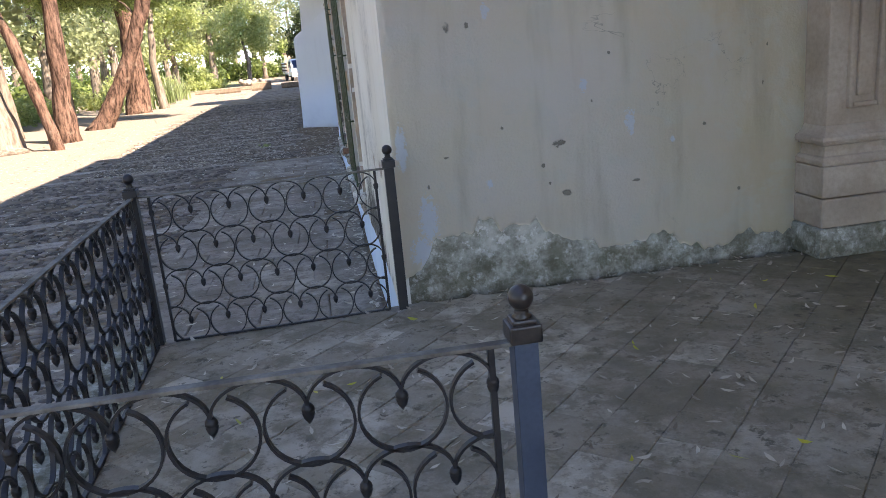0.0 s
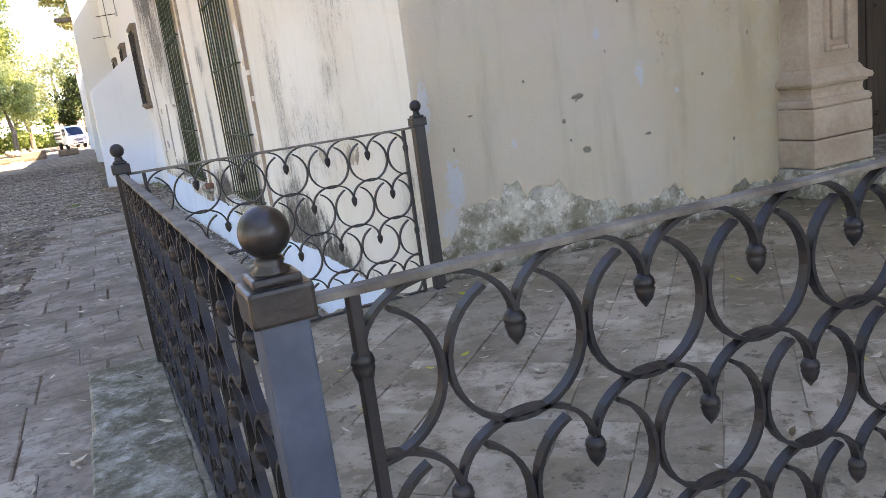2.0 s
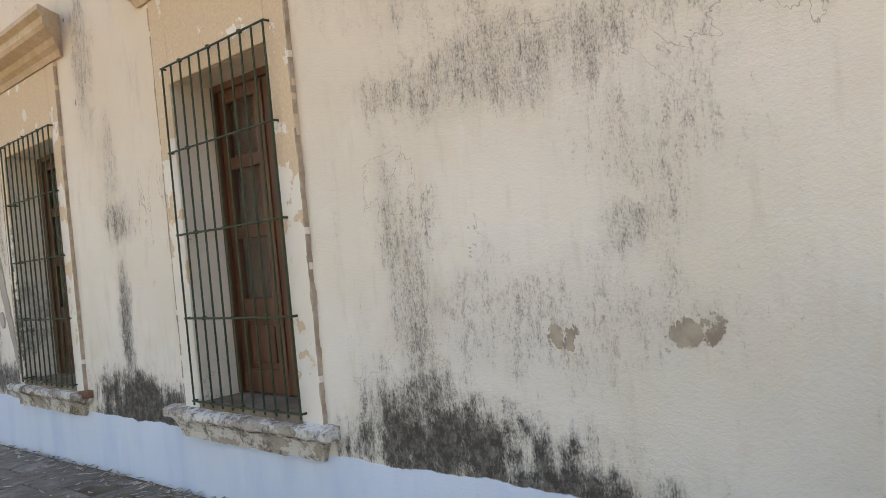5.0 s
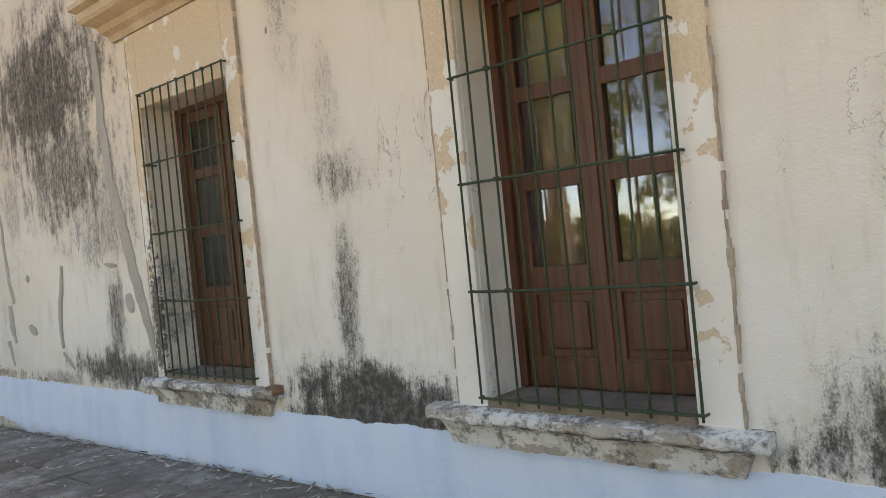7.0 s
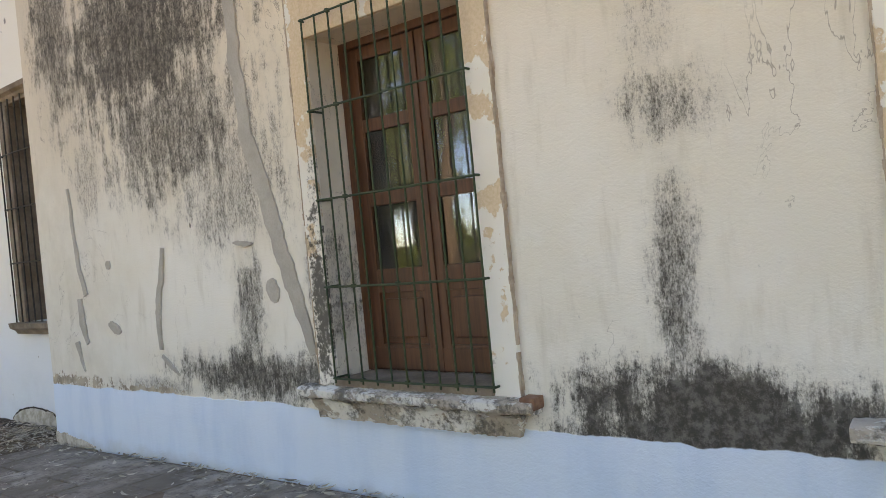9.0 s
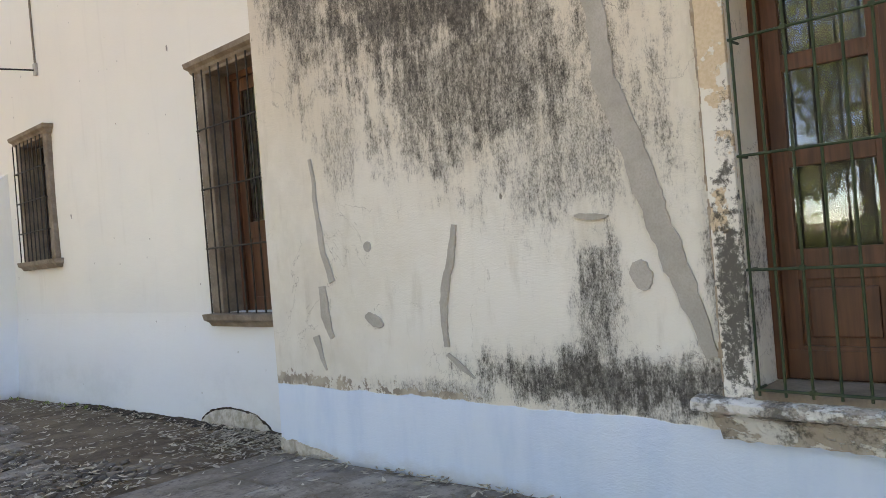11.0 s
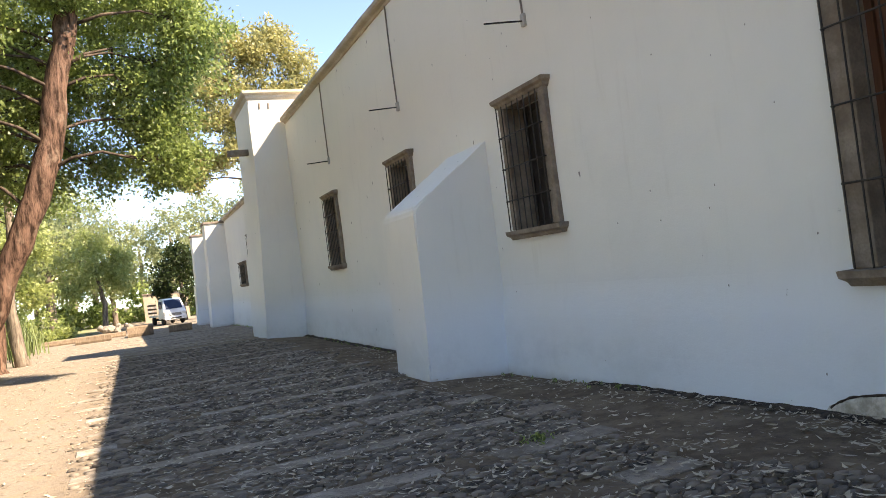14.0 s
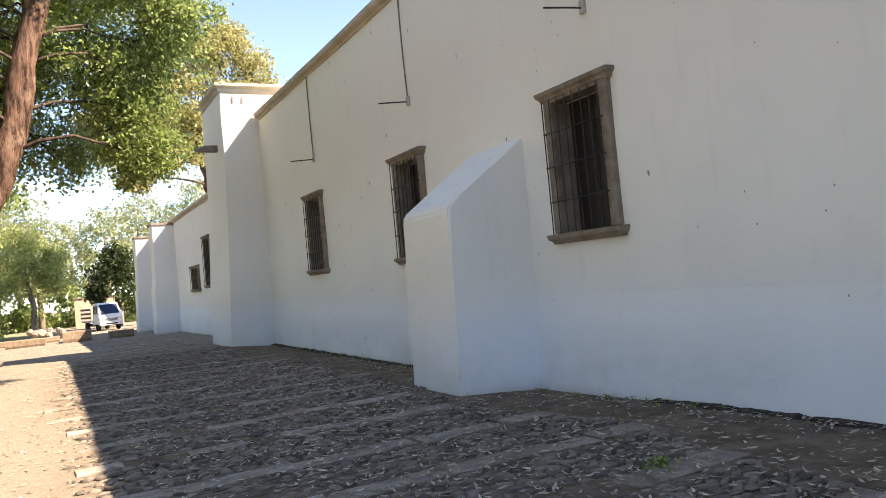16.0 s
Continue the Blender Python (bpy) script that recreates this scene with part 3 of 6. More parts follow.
def plastered(u0, u1, z0, z1, front, back, holes=(), step=0.3, axis="x", soft=0.012, levels=()):
    """A wall along u with thickness and openings (u0, u1, z0, z1) that go through it. front(u, z) gives the face's place, back one number."""
    us = lines(u0, u1, step, [v for h in holes for v in h[:2]])
    zs = lines(z0, z1, step, [v for h in holes for v in h[2:]] + list(levels))
    bm, made = bmesh.new(), {}

    def solid(i, j):
        if not (0 <= i < len(us) - 1 and 0 <= j < len(zs) - 1):
            return False
        u, z = (us[i] + us[i + 1]) / 2, (zs[j] + zs[j + 1]) / 2
        return not any(h[0] < u < h[1] and h[2] < z < h[3] for h in holes)

    def v(i, j, side):
        if (i, j, side) not in made:
            u, z = us[i], zs[j]
            d = front(u, z) + soft * noise.noise((u * 0.7, z * 0.7, 3.1)) if side == 0 else back
            made[i, j, side] = bm.verts.new((d, u, z) if axis == "x" else (u, d, z))
        return made[i, j, side]

    for i in range(len(us) - 1):
        for j in range(len(zs) - 1):
            if not solid(i, j):
                continue
            for s in (0, 1):
                bm.faces.new((v(i, j, s), v(i + 1, j, s), v(i + 1, j + 1, s), v(i, j + 1, s)))
            for a, b, c, d in ((i - 1, j, (i, j), (i, j + 1)), (i + 1, j, (i + 1, j), (i + 1, j + 1)), (i, j - 1, (i, j), (i + 1, j)), (i, j + 1, (i, j + 1), (i + 1, j + 1))):
                if not solid(a, b):
                    bm.faces.new((v(*c, 0), v(*d, 0), v(*d, 1), v(*c, 1)))
    return bm


def smooth_step(a, b, v):
    t = min(1, max(0, (v - a) / (b - a)))
    return t * t * (3 - 2 * t)


def ground_z(y, x=-2.0):
    """The height of the ground along the facade; it dips to a shallow gutter along the white wall."""
    h = float(np.interp(y, (-30, 4, 8, 16, 18.7, 21.5, 24, 32, 38, 48, 60), (-0.5, -0.55, -0.61, -0.76, -0.81, -0.86, -0.85, -0.81, -0.79, -0.88, -0.97)))
    return h - 0.09 * smooth_step(-0.5, 0.6, x) * smooth_step(20.5, 23.5, y) * smooth_step(45, 39, y)


# ---- the ground and the buildings ----
def ground_sheet():
    bm = bmesh.new()
    ys = [-600, -120, -40, -15] + [-8 + 0.8 * i for i in range(96)] + [75, 85, 100, 140, 250, 900]
    xs = [-900, -200, -80, -40, -25, -18, -14, -11, -9] + [-8 + 0.5 * i for i in range(20)] + [2.5, 6, 12, 30, 100, 900]
    rows = []
    for y in ys:
        rows.append([bm.verts.new((x, y, ground_z(y, x) - 0.012 + (0.025 * noise.noise((x * 0.6, y * 0.6, 0)) if x < 0.2 and abs(y) < 90 else 0) + (0.12 * smooth_step(-9, -16, x)))) for x in xs])
    for a, b in zip(rows, rows[1:]):
        for k in range(len(xs) - 1):
            bm.faces.new((a[k], a[k + 1], b[k + 1], b[k]))
    return tagged(part("ground", bm, earth, smooth=True), "trodden brown earth, pale and dusty in the sun", "ground", kind="structure")


ground = ground_sheet()
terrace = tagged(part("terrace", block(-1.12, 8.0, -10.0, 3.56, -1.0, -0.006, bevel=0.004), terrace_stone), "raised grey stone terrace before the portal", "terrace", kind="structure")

W1, W2 = (6.95, 8.095, 0.02, 2.22), (10.22, 11.46, 0.02, 2.22)
wall_stained = tagged(part("wall_stained", plastered(3.618, 15.58, -1.0, 6.3, lambda u, z: 0.30 - 0.012 * smooth_step(-0.13, -0.17, z), 0.95, [W1, W2], 0.18), plaster_stained, smooth=False), "cream plastered wall with black mould streaks and a pale painted foot", "wall", kind="structure")
wall_stained_end = tagged(part("wall_stained_end", plastered(0.302, 1.5, -1.0, 6.3, lambda u, z: 15.6, 15.3, [], 0.4, "y"), plaster_stained), "end of the stained plaster wall", "wall", kind="structure")

DOORWAY = (2.90, 5.6, 0.10, 3.6)
wall_front = tagged(part("wall_front", plastered(0.318, 8.0, -0.3, 6.3, lambda u, z: 3.612, 4.3, [DOORWAY], 0.3, "y", 0.006), mortar), "bare damp mortar at the foot of the portal wall", "wall", kind="structure")


def plaster_skin():
    """The coat of plaster on the portal wall, broken off along its foot."""
    bm = bmesh.new()
    xs = [0.302 + 0.01 * i for i in range(212)]
    zs = [0.0, 0.012, 0.03, 0.1, 0.3, 0.7, 1.2, 2, 3, 4.5, 6.0]
    rows = []
    for x in xs:
        low = float(np.interp(x, (0.3, 0.4, 0.47, 0.66, 0.69, 0.76, 0.8, 0.84, 0.91, 0.98, 1.03, 1.08, 1.27, 1.3, 1.55, 1.58, 1.7, 1.74, 1.88, 2.0, 2.13, 2.16, 2.29, 2.5), (0.1, 0.17, 0.30, 0.31, 0.36, 0.36, 0.30, 0.33, 0.31, 0.335, 0.26, 0.23, 0.19, 0.145, 0.145, 0.185, 0.18, 0.115, 0.066, 0.07, 0.15, 0.115, 0.10, 0.1)))
        low += 0.018 * noise.noise((x * 9, 0, 7)) + 0.022 * noise.noise((x * 27, 0, 3))
        rows.append([bm.verts.new((x, 3.6 + (0.008 if k == 0 else 0.002 if k == 1 else 0) + 0.006 * noise.noise((x * 0.8, z, 5)), min(low + z, 6.28))) for k, z in enumerate(zs)])
    for a, b in zip(rows, rows[1:]):
        for k in range(len(zs) - 1):
            bm.faces.new((a[k], b[k], b[k + 1], a[k + 1]))
    bmesh.ops.solidify(bm, geom=bm.faces[:], thickness=0.016)
    ob = part("plaster", bm, plaster_cream, wall_front, "yellowish cream plaster with a broken lower edge")
    return ob


plaster_skin()
WHITE_HOLES = [(15.98, 17.10, 0.40, 2.89), (21.78, 22.80, 1.22, 3.0), (27.04, 28.06, 1.22, 3.02), (32.86, 33.86, 1.24, 3.04)]


def white_face(u, z):
    return 0.78 - 0.06 * smooth_step(0.5, -0.12, z) - 0.03 * smooth_step(-0.2, -0.9, z) + 0.012 * noise.noise((u * 0.3, z * 0.4, 9))


LEVELS = [-0.1 + 0.045 * i for i in range(11)]
wall_white = tagged(part("wall_white", plastered(15.62, 38.3, -1.2, 6.2, white_face, 1.35, WHITE_HOLES, 0.35, "x", 0.018, LEVELS), plaster_white, smooth=False), "tall whitewashed wall swelling at its foot", "wall", kind="structure")
LOW_HOLES = [(47.75, 48.95, 1.3, 3.26), (50.9, 52.6, 1.2, 2.13)]
wall_low = tagged(part("wall_low", plastered(41.4, 66.0, -1.2, 4.9, white_face, 1.35, LOW_HOLES, 0.6, "x", 0.018, LEVELS), plaster_white), "lower whitewashed wall beyond the tower", "wall", kind="structure")


def plain(name, label, m, *a):
    return tagged(part(name, block(*a), m), label, "wall" if "roof" not in name else "roof", kind="structure")


# Unseen closing parts, added to keep sunlight out of the rooms.
plain("roof_stained", "unseen flat roof added over the stained wing", coping_stone, 0.35, 9.0, 3.7, 15.6, 6.0, 6.28)
plain("roof_white", "unseen flat roof added to the white building", coping_stone, 1.35, 9.0, 15.25, 66.0, 4.6, 4.85)
plain("wall_back", "unseen rear wall added to close the building", inner_wall, 9.0, 9.4, -10.0, 66.0, -1.2, 6.3)
plain("wall_far_end", "unseen end wall added to close the low building", plaster_white, 0.9, 9.0, 65.7, 66.0, -1.2, 4.85)
plain("floor_inside", "plain dark floor added inside the building", inner_wall, 1.0, 9.0, 4.3, 66.0, -0.35, -0.05)
# Unseen wall and roof, added to keep the sun off the terrace.
plain("wall_sun_block", "unseen wall added to keep the sun off the terrace", plaster_cream, 7.6, 8.0, -10.0, 3.6, 0.0, 6.3)
plain("roof_sun_block", "unseen flat roof added to shade the terrace", coping_stone, 1.6, 8.0, -10.0, 3.55, 6.0, 6.3)


def coping(name, y0, y1, z, x=0.78):
    bm = moulding(bmesh.new(), [(-0.45, 0.0), (0.02, 0.0), (0.05, 0.05), (0.13, 0.08), (0.16, 0.12), (0.16, 0.2), (0.10, 0.25), (-0.45, 0.25)], [(x, y, -1, 0) for y in lines(y0, y1, 1.6, [])])
    for v in bm.verts:
        v.co.z += z + 0.02 * noise.noise((v.co.y * 0.3, 0, 1))
        v.co.x += 0.015 * noise.noise((v.co.y * 0.5, 2, 1))
    return tagged(part(name, bm, coping_stone), "tan moulded coping along the top of the wall", "coping", kind="structure")


coping("trim_white", 15.6, 38.2, 6.19)
coping("trim_low", 41.4, 66.1, 4.88)
coping("trim_stained", 3.6, 15.6, 6.29, 0.30)


def tapered(bm, x0, x1, y0, y1, z0, z1, foot, steps=10):
    """A masonry pier whose front swells by foot towards the ground."""
    rings = []
    for i in range(steps + 1):
        t = i / steps
        z, f = z0 + (z1 - z0) * t, foot * (1 - smooth_step(0, 0.75, t))
        rings.append([bm.verts.new((x + 0.012 * noise.noise((x, y, z)), y + 0.012 * noise.noise((y, x, z * 0.7)), z)) for x, y in ((x0 - f, y0 - f * 0.35), (x1, y0 - f * 0.35), (x1, y1), (x0 - f, y1))])
    for a, b in zip(rings, rings[1:]):
        for k in range(4):
            bm.faces.new((a[k], a[(k + 1) % 4], b[(k + 1) % 4], b[k]))
    bm.faces.new(rings[0][::-1])
    bm.faces.new(rings[-1])
    up = [e for e in bm.edges if abs(e.verts[0].co.z - e.verts[1].co.z) > 0.05]
    bmesh.ops.bevel(bm, geom=up, offset=0.04, segments=2, affect="EDGES")
    return bm


def tower():
    t = empty("tower", -0.35, 38.3, -1.2, "whitewashed square tower with a moulded cap", "tower")
    t["kind"] = "structure"
    frame_of(t, "shaft", tapered(bmesh.new(), -0.36, 2.0, 38.3, 41.4, -1.2, 7.1, 0.24), plaster_white)
    ring = [(-0.36, 38.3, -1, -1), (2.0, 38.3, 1, -1), (2.0, 41.4, 1, 1), (-0.36, 41.4, -1, 1), (-0.36, 38.3, -1, -1)]
    frame_of(t, "cap", moulding(bmesh.new(), [(-0.3, 7.05), (0.0, 7.05), (0.05, 7.12), (0.06, 7.2), (0.15, 7.27), (0.15, 7.36), (-0.3, 7.42)], ring), coping_stone, "tan moulded cap of the tower")
    frame_of(t, "lid", lathe(bmesh.new(), [(0.45, 7.38), (0.5, 7.44), (0.38, 7.56), (0.22, 7.66), (0.05, 7.7)], 0.7, 39.6, 10), brown_stone, "dark weathered stone on top")
    for x in (0.0, 0.3):
        frame_of(t, "slit", block(x, x + 0.05, 38.27, 38.31, 6.75, 6.95), brown_stone, "narrow dark drain slit")
    frame_of(t, "spout", block(-1.05, -0.3, 39.2, 39.45, 5.4, 5.6, bevel=0.03), brown_stone, "wooden rain spout")


tower()


def buttress():
    bm = bmesh.new()
    y0, y1, xf, xw = 23.66, 25.2, -0.56, 0.9
    prof = [(xf - 0.06, -1.2), (xf - 0.02, -0.3), (xf, 0.8), (xf + 0.01, 1.68), (xf + 0.04, 1.765), (xf + 0.45, 2.06), (xf + 0.9, 2.39), (xw, 2.79), (xw, 1.5), (xw, 0.3), (xw, -1.2)]
    a = [bm.verts.new((x, y0 + 0.015 * noise.noise((x, z, 2)), z)) for x, z in prof]
    b = [bm.verts.new((x, y1 + 0.015 * noise.noise((x, z, 4)), z)) for x, z in prof]
    for k in range(len(prof)):
        j = (k + 1) % len(prof)
        bm.faces.new((a[k], a[j], b[j], b[k]))
    bm.faces.new(a[::-1])
    bm.faces.new(b)
    es = [e for e in bm.edges if all(v.co.x < xw - 0.1 for v in e.verts)]
    bmesh.ops.bevel(bm, geom=es, offset=0.035, segments=2, affect="EDGES")
    return tagged(part("buttress", bm, plaster_white), "whitewashed sloping buttress against the white wall", "buttress", kind="structure")


buttress()


def pier(y, x, top):
    bm = tapered(bmesh.new(), x, 0.8, y, y + 1.5, -1.2, top, 0.06)
    ob = tagged(part("pier", bm, plaster_white), "whitewashed pier with a ledge at half height", "pier", "piers of the low building")
    foot = part("foot", tapered(bmesh.new(), x - 0.1, 0.8, y - 0.1, y + 1.6, -1.2, 1.55, 0.05), plaster_white, ob)
    part("cap", block(x - 0.06, 0.8, y - 0.06, y + 1.56, top - 0.02, top + 0.1, bevel=0.02), brown_stone, ob, "dark stone slab on the pier")


pier(57.6, -0.32, 4.85)
pier(64.6, -0.5, 4.75)


# ---- windows of the stained wall ----
def casement(t, y0, y1, z0, z1, x, shutter):
    """A two-leaf wooden casement: three panes over a panel in each leaf."""
    f = frame_of(t, "window_frame", block(x - 0.03, x + 0.07, y0, y0 + 0.05, z0, z1, bevel=0.005), brown_wood, "red-brown wooden frame")
    for a in ((y1 - 0.05, y1, z0, z1), (y0 + 0.05, y1 - 0.05, z1 - 0.05, z1)):
        frame_of(t, "window_frame", block(x - 0.03, x + 0.07, *a, bevel=0.005), brown_wood)
    mid = (y0 + y1) / 2
    rows = [(0.0, 0.17), (0.505, 0.66), (1.075, 1.16), (1.56, 1.645), (2.03, 2.115)]
    k = (z1 - 0.05 - z0) / 2.115
    for a, b in ((y0 + 0.052, mid - 0.002), (mid + 0.002, y1 - 0.052)):
        leaf = frame_of(t, "leaf", block(x, x + 0.045, a, a + 0.085, z0, z1 - 0.052, bevel=0.006), brown_wood)
        part("stile", block(x, x + 0.045, b - 0.085, b, z0, z1 - 0.052, bevel=0.006), brown_wood, leaf)
        for r0, r1 in rows:
            part("rail", block(x + 0.002, x + 0.043, a + 0.08, b - 0.08, z0 + k * r0, z0 + k * r1, bevel=0.006), brown_wood, leaf)
        part("panel", block(x + 0.024, x + 0.035, a + 0.08, b - 0.08, z0 + k * 0.16, z0 + k * 0.52), brown_wood, leaf)
        part("panel", block(x + 0.012, x + 0.03, a + 0.12, b - 0.12, z0 + k * 0.21, z0 + k * 0.465, bevel=0.012), brown_wood, leaf)
        part("kick_board", block(x - 0.008, x + 0.002, a + 0.01, b - 0.01, z0 + 0.01, z0 + k * 0.15, bevel=0.004), brown_wood, leaf)
        # Window 2 gets a near-black sheet here in place of its dark room.
        part("inner_panel", block(x + 0.075, x + 0.095, a + 0.01, b - 0.01, z0 + k * 0.6, z1 - 0.08), shutter, leaf, "wooden shutter closed behind the glass, in window 2 standing in for a dark room")
        for r0, r1 in zip(rows[1:], rows[2:]):
            p = part("pane", block(x + 0.02, x + 0.024, a + 0.08, b - 0.08, z0 + k * r0[1] - 0.005, z0 + k * r1[0] + 0.005), glass, leaf, "clear reflecting window glass")
            p.visible_shadow = False
    part("cover_strip", block(x - 0.012, x + 0.002, mid - 0.025, mid + 0.025, z0, z1 - 0.06, bevel=0.004), brown_wood, f)


def iron_grille(y0, y1, z0, z1, x, wall_x, heights, count, m, label, group, knots=True, radius=0.007):
    """Upright bars on cross bars that turn back into the wall."""
    g = empty("window_grille", x, (y0 + y1) / 2, z0, label, "window grille", group)
    for i in range(count):
        y = y0 + (y1 - y0) * i / (count - 1)
        lean = 0.004 * math.sin(i * 2.3)
        frame_of(g, "bar", tube(bmesh.new(), [(x, y, z0), (x + lean, y + lean, (z0 + z1) / 2), (x, y, z1)], radius, 6), m)
    for h in heights:
        bm = tube(bmesh.new(), [(wall_x + 0.05, y0 - 0.012, h), (x - 0.004, y0 - 0.012, h), (x - 0.006, (y0 + y1) / 2, h - 0.004), (x - 0.004, y1 + 0.012, h), (wall_x + 0.05, y1 + 0.012, h)], radius * 1.05, 6)
        cross = frame_of(g, "cross_bar", bm, m)
        if knots:
            for i in range(2, count, 3):
                y = y0 + (y1 - y0) * i / (count - 1)
                part("clamp", block(x - 0.014, x + 0.012, y - 0.013, y + 0.013, h - 0.012, h + 0.012, bevel=0.004), m, cross)
    return g


def stained_window(name, hole, sides, corn, ends, shutter):
    y0, y1, z0, z1 = hole
    s0, s1 = sides
    t = empty(name, 0.3, (y0 + y1) / 2, z0, "tall red-brown casement window in a flaking stone surround", "window")
    t["kind"] = "structure"
    for a in ((s0, y0 - 0.004), (y1 + 0.004, s1)):
        frame_of(t, "surround", block(0.272, 0.31, *a, -0.02, 2.84, bevel=0.008), surround_paint, "flaking peach and white painted surround")
    for y in (s0, s1):
        bm = bmesh.new()
        for k in range(70):
            w = 0.0035 + 0.012 * max(0.0, noise.noise((y, k * 0.37, 5))) + 0.006 * noise.noise((y, k * 2.1, 8))
            o = 0.007 * noise.noise((y, k * 0.31, 2))
            if w > 0.0015:
                box(bm, 0.2705 + 0.002 * noise.noise((y, k, 1)), 0.30, y + o - w, y + o + w, k * 0.04, 0.041 + k * 0.04)
        frame_of(t, "chipped_edge", bm, chipped_edge)
    frame_of(t, "surround", block(0.272, 0.31, y0 - 0.004, y1 + 0.004, z1 + 0.002, 2.84, bevel=0.008), surround_paint)
    casement(t, y0, y1, z0 + 0.03, z1, 0.60, shutter)
    frame_of(t, "window_board", block(0.26, 0.62, y0 - 0.0, y1 + 0.0, z0 - 0.05, z0 + 0.028, bevel=0.01), brown_stone, "dirty brown stone inside the opening")
    slab = [(-0.03, -0.072), (0.10, -0.07), (0.113, -0.055), (0.112, -0.015), (0.09, -0.002), (0.03, 0.006), (-0.03, 0.008)]
    under = [(-0.03, -0.205), (0.04, -0.205), (0.045, -0.16), (0.052, -0.14), (0.062, -0.10), (0.085, -0.078), (-0.03, -0.075)]
    for part_name, shape, inset in (("window_sill", slab, 0.0), ("sill_moulding", under, 0.13)):
        bm = bmesh.new()
        ys = lines(ends[0] + inset, ends[1] - inset, 0.025, [])
        moulding(bm, shape, [(0.30, y, -1, 0) for y in ys])
        for v in bm.verts:
            if part_name == "sill_moulding":
                f = (v.co.z + 0.205) / 0.13
                v.co.y += 0.05 * f * (1 if v.co.y > (y0 + y1) / 2 else -1) if min(v.co.y - ys[0], ys[-1] - v.co.y) < 0.001 else 0
            v.co += Vector((0.007, 0, 0.006)) * noise.noise(v.co * 7) + Vector((0.008, 0, 0.007)) * noise.noise(v.co * 33)
        frame_of(t, part_name, bm, sill_stone, "worn chipped moulded stone sill")
    prof = [(-0.03, 0.0), (0.03, 0.0), (0.05, 0.05), (0.09, 0.08), (0.11, 0.13), (0.2, 0.17), (0.22, 0.2), (0.22, 0.26), (0.27, 0.29), (0.27, 0.33), (-0.03, 0.36)]
    path = [(0.31, corn[0] + 0.02, 0, -1), (0.30, corn[0] + 0.25, -1, -1), (0.30, corn[1] - 0.25, -1, 1), (0.31, corn[1] - 0.02, 0, 1)]
    bm = moulding(bmesh.new(), [(o, 2.85 + z) for o, z in prof], path[1:3])
    frame_of(t, "cornice", bm, cornice_stone, "peach moulded stone cornice")


stained_window("window_1", W1, (6.745, 8.303), (6.36, 8.70), (6.63, 8.49), brown_wood)
stained_window("window_2", W2, (10.045, 11.615), (9.64, 12.05), (9.94, 11.76), unlit_wood)
brick = tagged(part("brick", block(0.205, 0.30, 9.925, 10.02, -0.045, 0.022, bevel=0.012), brick_red), "broken red brick showing at the end of a sill", "brick")
GREEN = "green painted iron bars in front of a tall window"
iron_grille(6.905, 8.11, 0.03, 2.33, 0.235, 0.30, (0.06, 0.623, 1.19, 1.75, 2.325), 11, green_iron, GREEN, "window grilles")
iron_grille(10.19, 11.42, 0.03, 2.33, 0.235, 0.30, (0.06, 0.638, 1.187, 1.75, 2.32), 11, green_iron, GREEN, "window grilles")


# ---- windows of the white walls ----
def stone_frame(t, y0, y1, z0, z1, face, jamb=0.13, hood=0.3):
    """Stone jambs, a hood and a sill that stand proud of the wall."""
    f = face - 0.075
    for a in ((y0 - jamb, y0 + 0.005), (y1 - 0.005, y1 + jamb)):
        bm = block(f, face + 0.32, *a, z0, z1, bevel=0.012)
        frame_of(t, "jamb", bm, brown_stone, "brown weathered stone jamb")
    frame_of(t, "lintel", block(f, face + 0.2, y0 - jamb, y1 + jamb, z1 - 0.005, z1 + 0.04, bevel=0.012), brown_stone)
    ring = lambda a, b: [(face + 0.02, y0 - jamb, 0, -1), (face - 0.05, y0 - jamb, -1, -1), (face - 0.05, y1 + jamb, -1, 1), (face + 0.02, y1 + jamb, 0, 1)]
    frame_of(t, "hood", moulding(bmesh.new(), [(-0.03, z1 + 0.025), (0.02, z1 + 0.025), (0.045, z1 + 0.05), (0.055, z1 + 0.08), (0.09, z1 + 0.11), (0.10, z1 + 0.16), (-0.03, z1 + 0.185)], ring(0, 0)), brown_stone, "moulded brown stone hood")
    frame_of(t, "window_sill", moulding(bmesh.new(), [(-0.03, z0 - 0.14), (0.03, z0 - 0.14), (0.05, z0 - 0.1), (0.09, z0 - 0.07), (0.10, z0 - 0.01), (-0.03, z0)], ring(0, 0)), brown_stone, "moulded brown stone sill")


def shutters(t, y0, y1, z0, z1, x, m):
    mid = (y0 + y1) / 2
    for a, b in ((y0, mid - 0.004), (mid + 0.004, y1)):
        s = frame_of(t, "shutter", block(x, x + 0.03, a, b, z0, z1), m, "near-black shutter standing in for the unlit opening")
        for p, q in ((a, a + 0.07), (b - 0.07, b)):
            part("stile", block(x - 0.018, x, p, q, z0, z1, bevel=0.004), m, s)
        for h in (z0, (z0 + z1) / 2 - 0.05, z1 - 0.09):
            part("rail", block(x - 0.016, x, a + 0.07, b - 0.07, h, h + 0.09, bevel=0.004), m, s)


